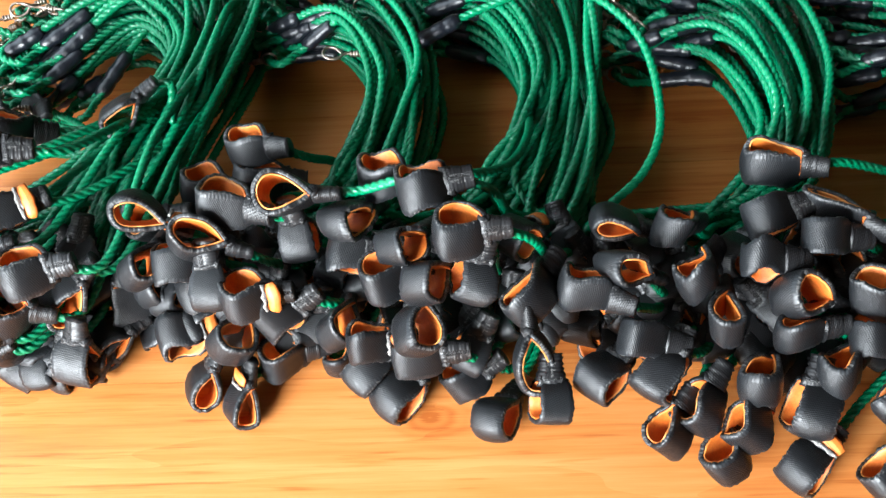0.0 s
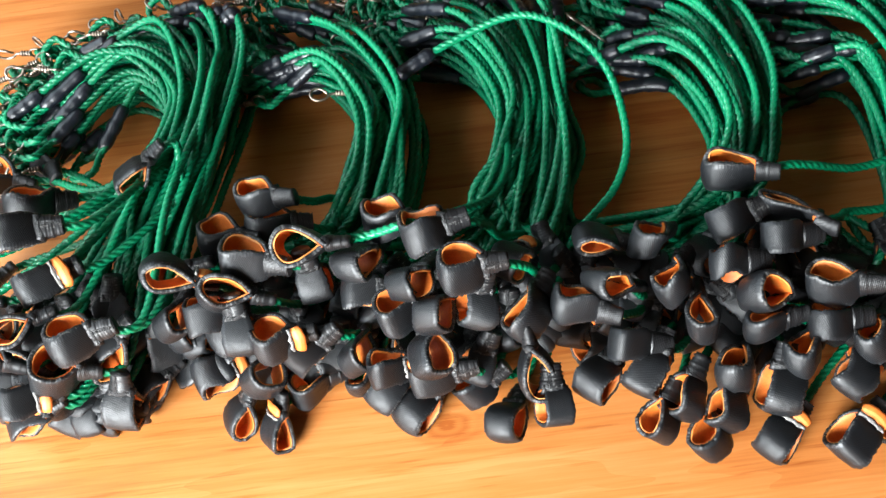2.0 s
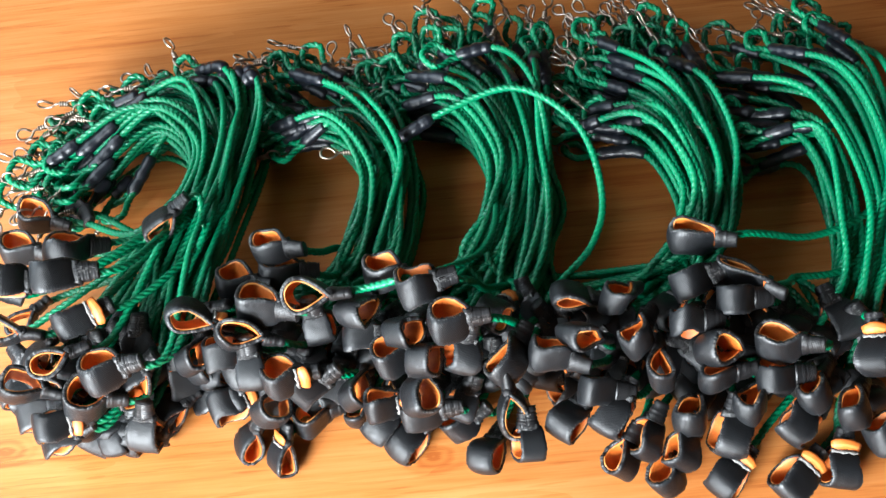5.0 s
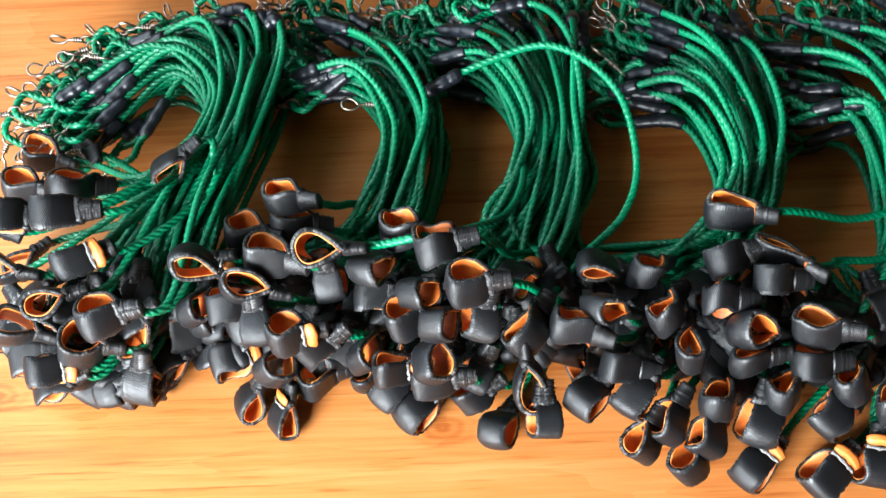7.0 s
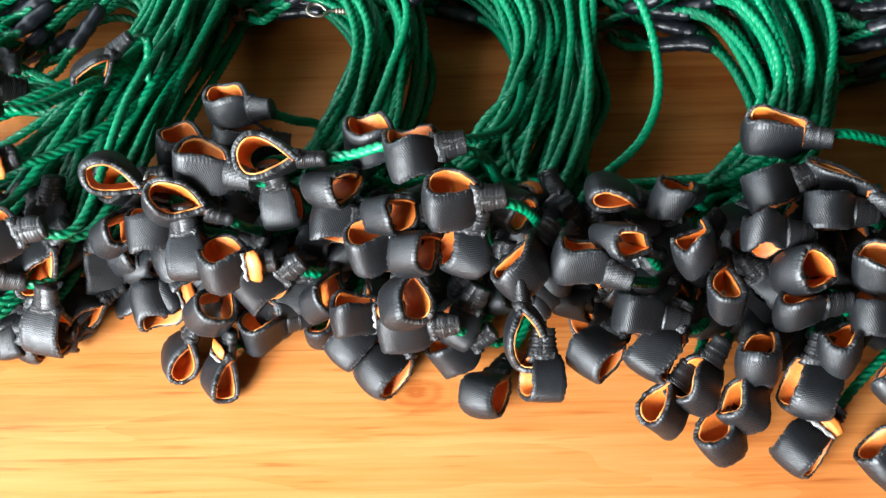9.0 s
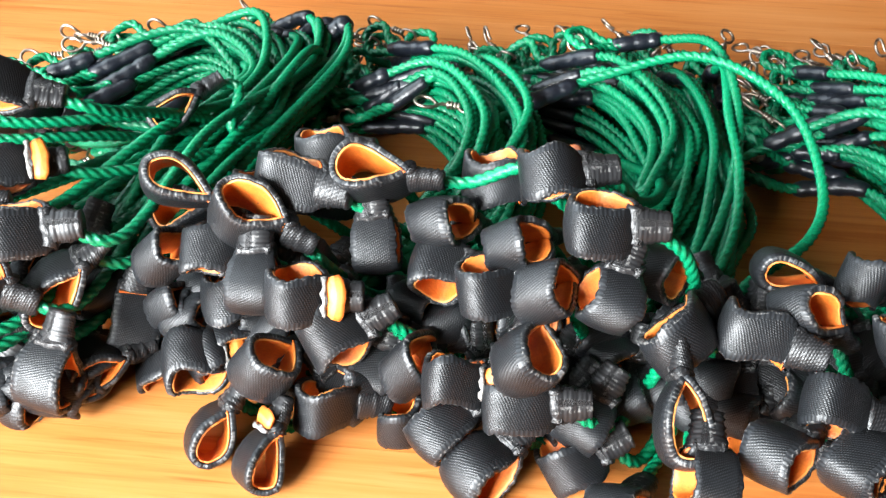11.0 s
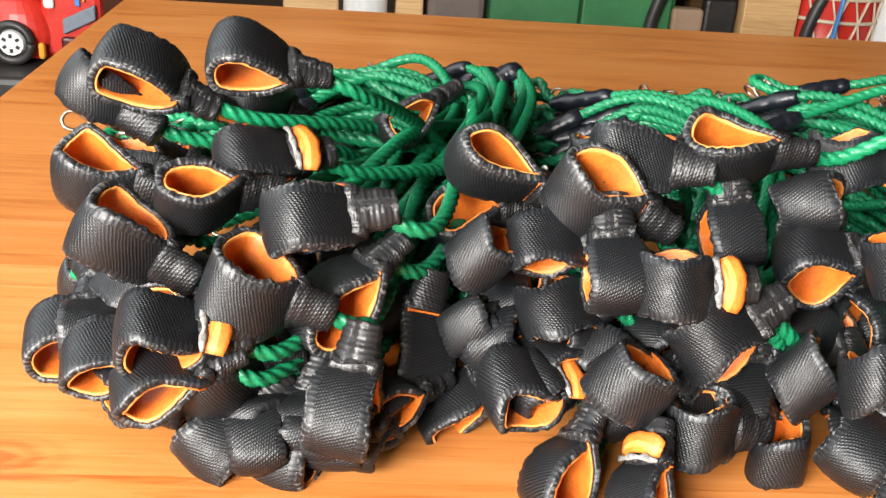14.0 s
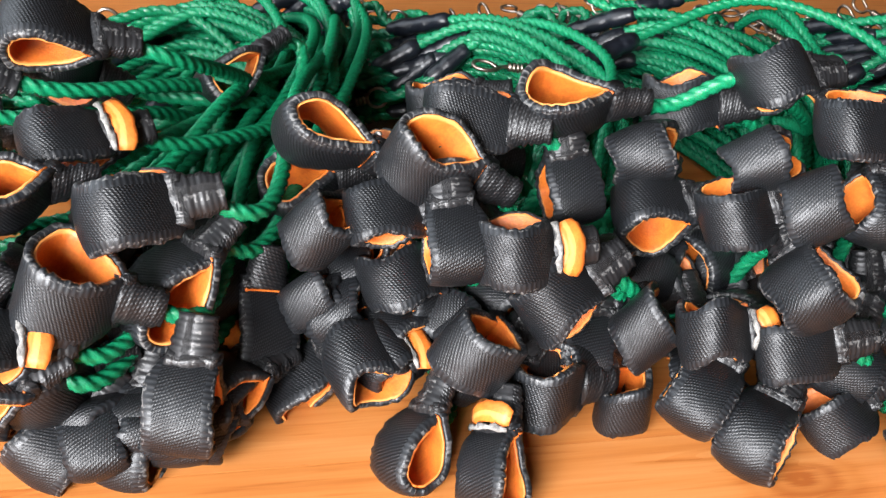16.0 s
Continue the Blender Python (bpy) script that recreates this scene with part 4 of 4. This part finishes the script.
part("seat", boxed(-0.06, 0.19, 0.0, 0.32, 0.36, 0.40, 0.01), DARK, chair)
part("backrest", boxed(-0.040, 0.016, 0.02, 0.05, 0.41, 0.622, 0.006), CARD, chair, "tan board back")
part("backrest", boxed(0.0165, 0.072, 0.02, 0.05, 0.41, 0.640, 0.006), DARK, chair)
part("top_rail", boxed(-0.045, 0.072, 0.015, 0.055, 0.6425, 0.70, 0.006), WHITE, chair, "white grooved top rail")
for k in range(12):
    part("groove", boxed(-0.040 + k * 0.009, -0.037 + k * 0.009, 0.0135, 0.0149, 0.646, 0.696), GREY_BROWN, chair)

# red basket with a pale open cane weave
basket = thing("basket", (0.585, BY + 0.09, 0), "red basket in pale hexagonal open cane weave", "basket")
lathe([(0.055, 0.30), (0.075, 0.36), (0.083, 0.50), (0.086, 0.70), (0.080, 0.70), (0.076, 0.5), (0.06, 0.34)], RED, "liner", basket)
lathe([(0.045, 0.0), (0.05, 0.02), (0.05, 0.28), (0.06, 0.299)], CANE, "stand", basket)
for k in range(14):
    for turn in (1, -1):
        z = np.linspace(0.37, 0.70, 18)
        a = k / 14 * 2 * math.pi + turn * (z - 0.37) * 3.6
        rr = np.interp(z, [0.36, 0.5, 0.7], [0.078, 0.086, 0.0895])
        strip = np.stack([rr * np.cos(a), rr * np.sin(a), z], 1)
        o = new("cane", tube_mesh("cane", strip, 0.0048, CANE, 6, flat=0.35))
        o.parent = basket
for z in (0.42, 0.46, 0.50, 0.54, 0.58, 0.62, 0.66, 0.695):
    a = np.linspace(0, 2 * math.pi, 40)
    rr = float(np.interp(z, [0.36, 0.5, 0.7], [0.079, 0.087, 0.0905]))
    hoop = np.stack([rr * np.cos(a), rr * np.sin(a), z + 0 * a], 1)
    o = new("hoop", tube_mesh("hoop", hoop, 0.0034, CANE, 6))
    o.parent = basket

strap = thing("strap", (0.555, BY - 0.02, 0), "blue plastic strap hanging before the basket", "strap")
o = new("band", tube_mesh("band", spline([(0, 0, 0.0), (0.003, 0, 0.3), (-0.002, 0, 0.56), (0.004, 0.0, 0.66), (0.01, 0.01, 0.72)], 0.01), 0.007, BLUE, 8, flat=0.4))
o.parent = strap

# bulging white bag
bag = thing("bag", (0.72, BY + 0.08, 0), "full white plastic bag with soft creases", "bag")
prof = [(0.06, 0.0), (0.09, 0.03), (0.10, 0.2), (0.098, 0.45), (0.092, 0.62), (0.07, 0.72), (0.03, 0.78), (0.02, 0.84), (0.035, 0.88)]
rings = np.array([[(r * (1 + 0.06 * math.sin(5 * a + 9 * z) + 0.03 * math.sin(11 * a - 6 * z)) * math.cos(a), r * (1 + 0.06 * math.sin(4 * a + 7 * z)) * math.sin(a), z)
                   for a in np.arange(40) / 40 * 2 * math.pi] for r, z in prof])
o = new("sack", grid_mesh("sack", rings, False, WHITE, caps=True))
o.parent = bag

# red toy truck on a dark stool, past the table's end
stool = thing("stool", (-0.68, 1.22, 0), "dark stool under the toy truck", "stool")
part("seat", boxed(-0.16, 0.15, -0.09, 0.15, 0.57, 0.61, 0.008), DARK, stool)
for x in (-0.13, 0.12):
    for y in (-0.06, 0.12):
        part("leg", boxed(x - 0.015, x + 0.015, y - 0.015, y + 0.015, 0, 0.57, 0.003), DARK, stool)
truck = thing("toy_truck", (-0.68, 1.22, 0.61), "shiny red toy truck with white hubbed wheels", "toy")
bm = bmesh.new()
block(bm, -0.13, 0.11, 0.0, 0.12, 0.008, 0.07, 0.015)
block(bm, 0.066, 0.138, -0.014, 0.125, 0.006, 0.17, 0.008)
block(bm, -0.13, 0.062, 0.005, 0.115, 0.05, 0.14, 0.020)
part("body", bm, RED, truck)
bm = bmesh.new()
bmesh.ops.create_uvsphere(bm, u_segments=28, v_segments=16, radius=1)
for v in bm.verts:
    v.co = (v.co.x * 0.047 + 0.035, v.co.y * 0.030, max(-0.55, v.co.z) * 0.047 + 0.032)
part("fender", bm, RED, truck, "rounded red mudguard")
bm = boxed(0.093, 0.132, -0.021, -0.0145, 0.036, 0.054, 0.002)
for v in bm.verts:
    v.co.z += (v.co.x - 0.093) * 0.50
part("side_window", bm, GREY_GLASS, truck, "slanted grey side window")
part("bumper", boxed(0.090, 0.134, -0.024, -0.0145, 0.010, 0.034, 0.004), mottled("maroon_plastic", (0.05, 0.006, 0.008), (0.09, 0.012, 0.014), 0.35, 40.0), truck, "dark maroon bumper")
part("stripe", boxed(0.108, 0.114, -0.0175, -0.0145, 0.070, 0.150, 0.001), BLUE, truck, "blue stripe")
amber = mottled("amber", (0.6, 0.25, 0.03), (0.75, 0.36, 0.05), 0.3, 60.0)
part("stripe", boxed(0.117, 0.120, -0.0175, -0.0145, 0.075, 0.150, 0.001), amber, truck, "yellow stripe")
part("door_handle", boxed(0.072, 0.084, -0.019, -0.0145, 0.066, 0.080, 0.003), WHITE, truck, "small white door badge")
part("lamp", boxed(0.066, 0.074, -0.034, -0.0245, 0.008, 0.028, 0.004), amber, truck, "small amber lamp")
for x in (0.037, -0.098):
    th = np.linspace(0, 2 * math.pi, 33)
    tyre = new("wheel", tube_mesh("wheel", np.stack([0.0212 * np.cos(th), 0 * th, 0.0212 * np.sin(th)], 1), 0.0055, DARK, 12))
    tyre.parent, tyre.location = truck, (x, -0.032, 0.0265)
    hubm = bmesh.new()
    bmesh.ops.create_cone(hubm, cap_ends=True, segments=24, radius1=0.0165, radius2=0.0140, depth=0.009)
    bmesh.ops.rotate(hubm, verts=hubm.verts, matrix=Matrix.Rotation(radians(90), 3, "X"))
    part("hub", hubm, WHITE, tyre, "white spoked hub")
    for k in range(6):
        bolt = boxed(-0.0018, 0.0018, -0.0062, -0.0035, 0.0065, 0.0110, 0.0003)
        bmesh.ops.rotate(bolt, verts=bolt.verts, matrix=Matrix.Rotation(k * math.pi / 3, 3, "Y"))
        part("hub_hole", bolt, DARK, tyre, "dark hole in the hub")


# ---- planks of the table, last of the large pieces ----
def planks():
    rng = random.Random(4)
    edges = (-0.20, -0.055, 0.105, 0.2365, 0.372, 0.503, 0.645, 0.790, 0.922)
    for y0, y1 in zip(edges, edges[1:]):
        bm = bmesh.new()
        block(bm, -0.442 - 0.4, 1.18 - 0.4, y0 - 0.4 + 0.0001, y1 - 0.4 - 0.0001, TZ - 0.03, TZ)
        part("plank", bm, WOOD, table)


planks()
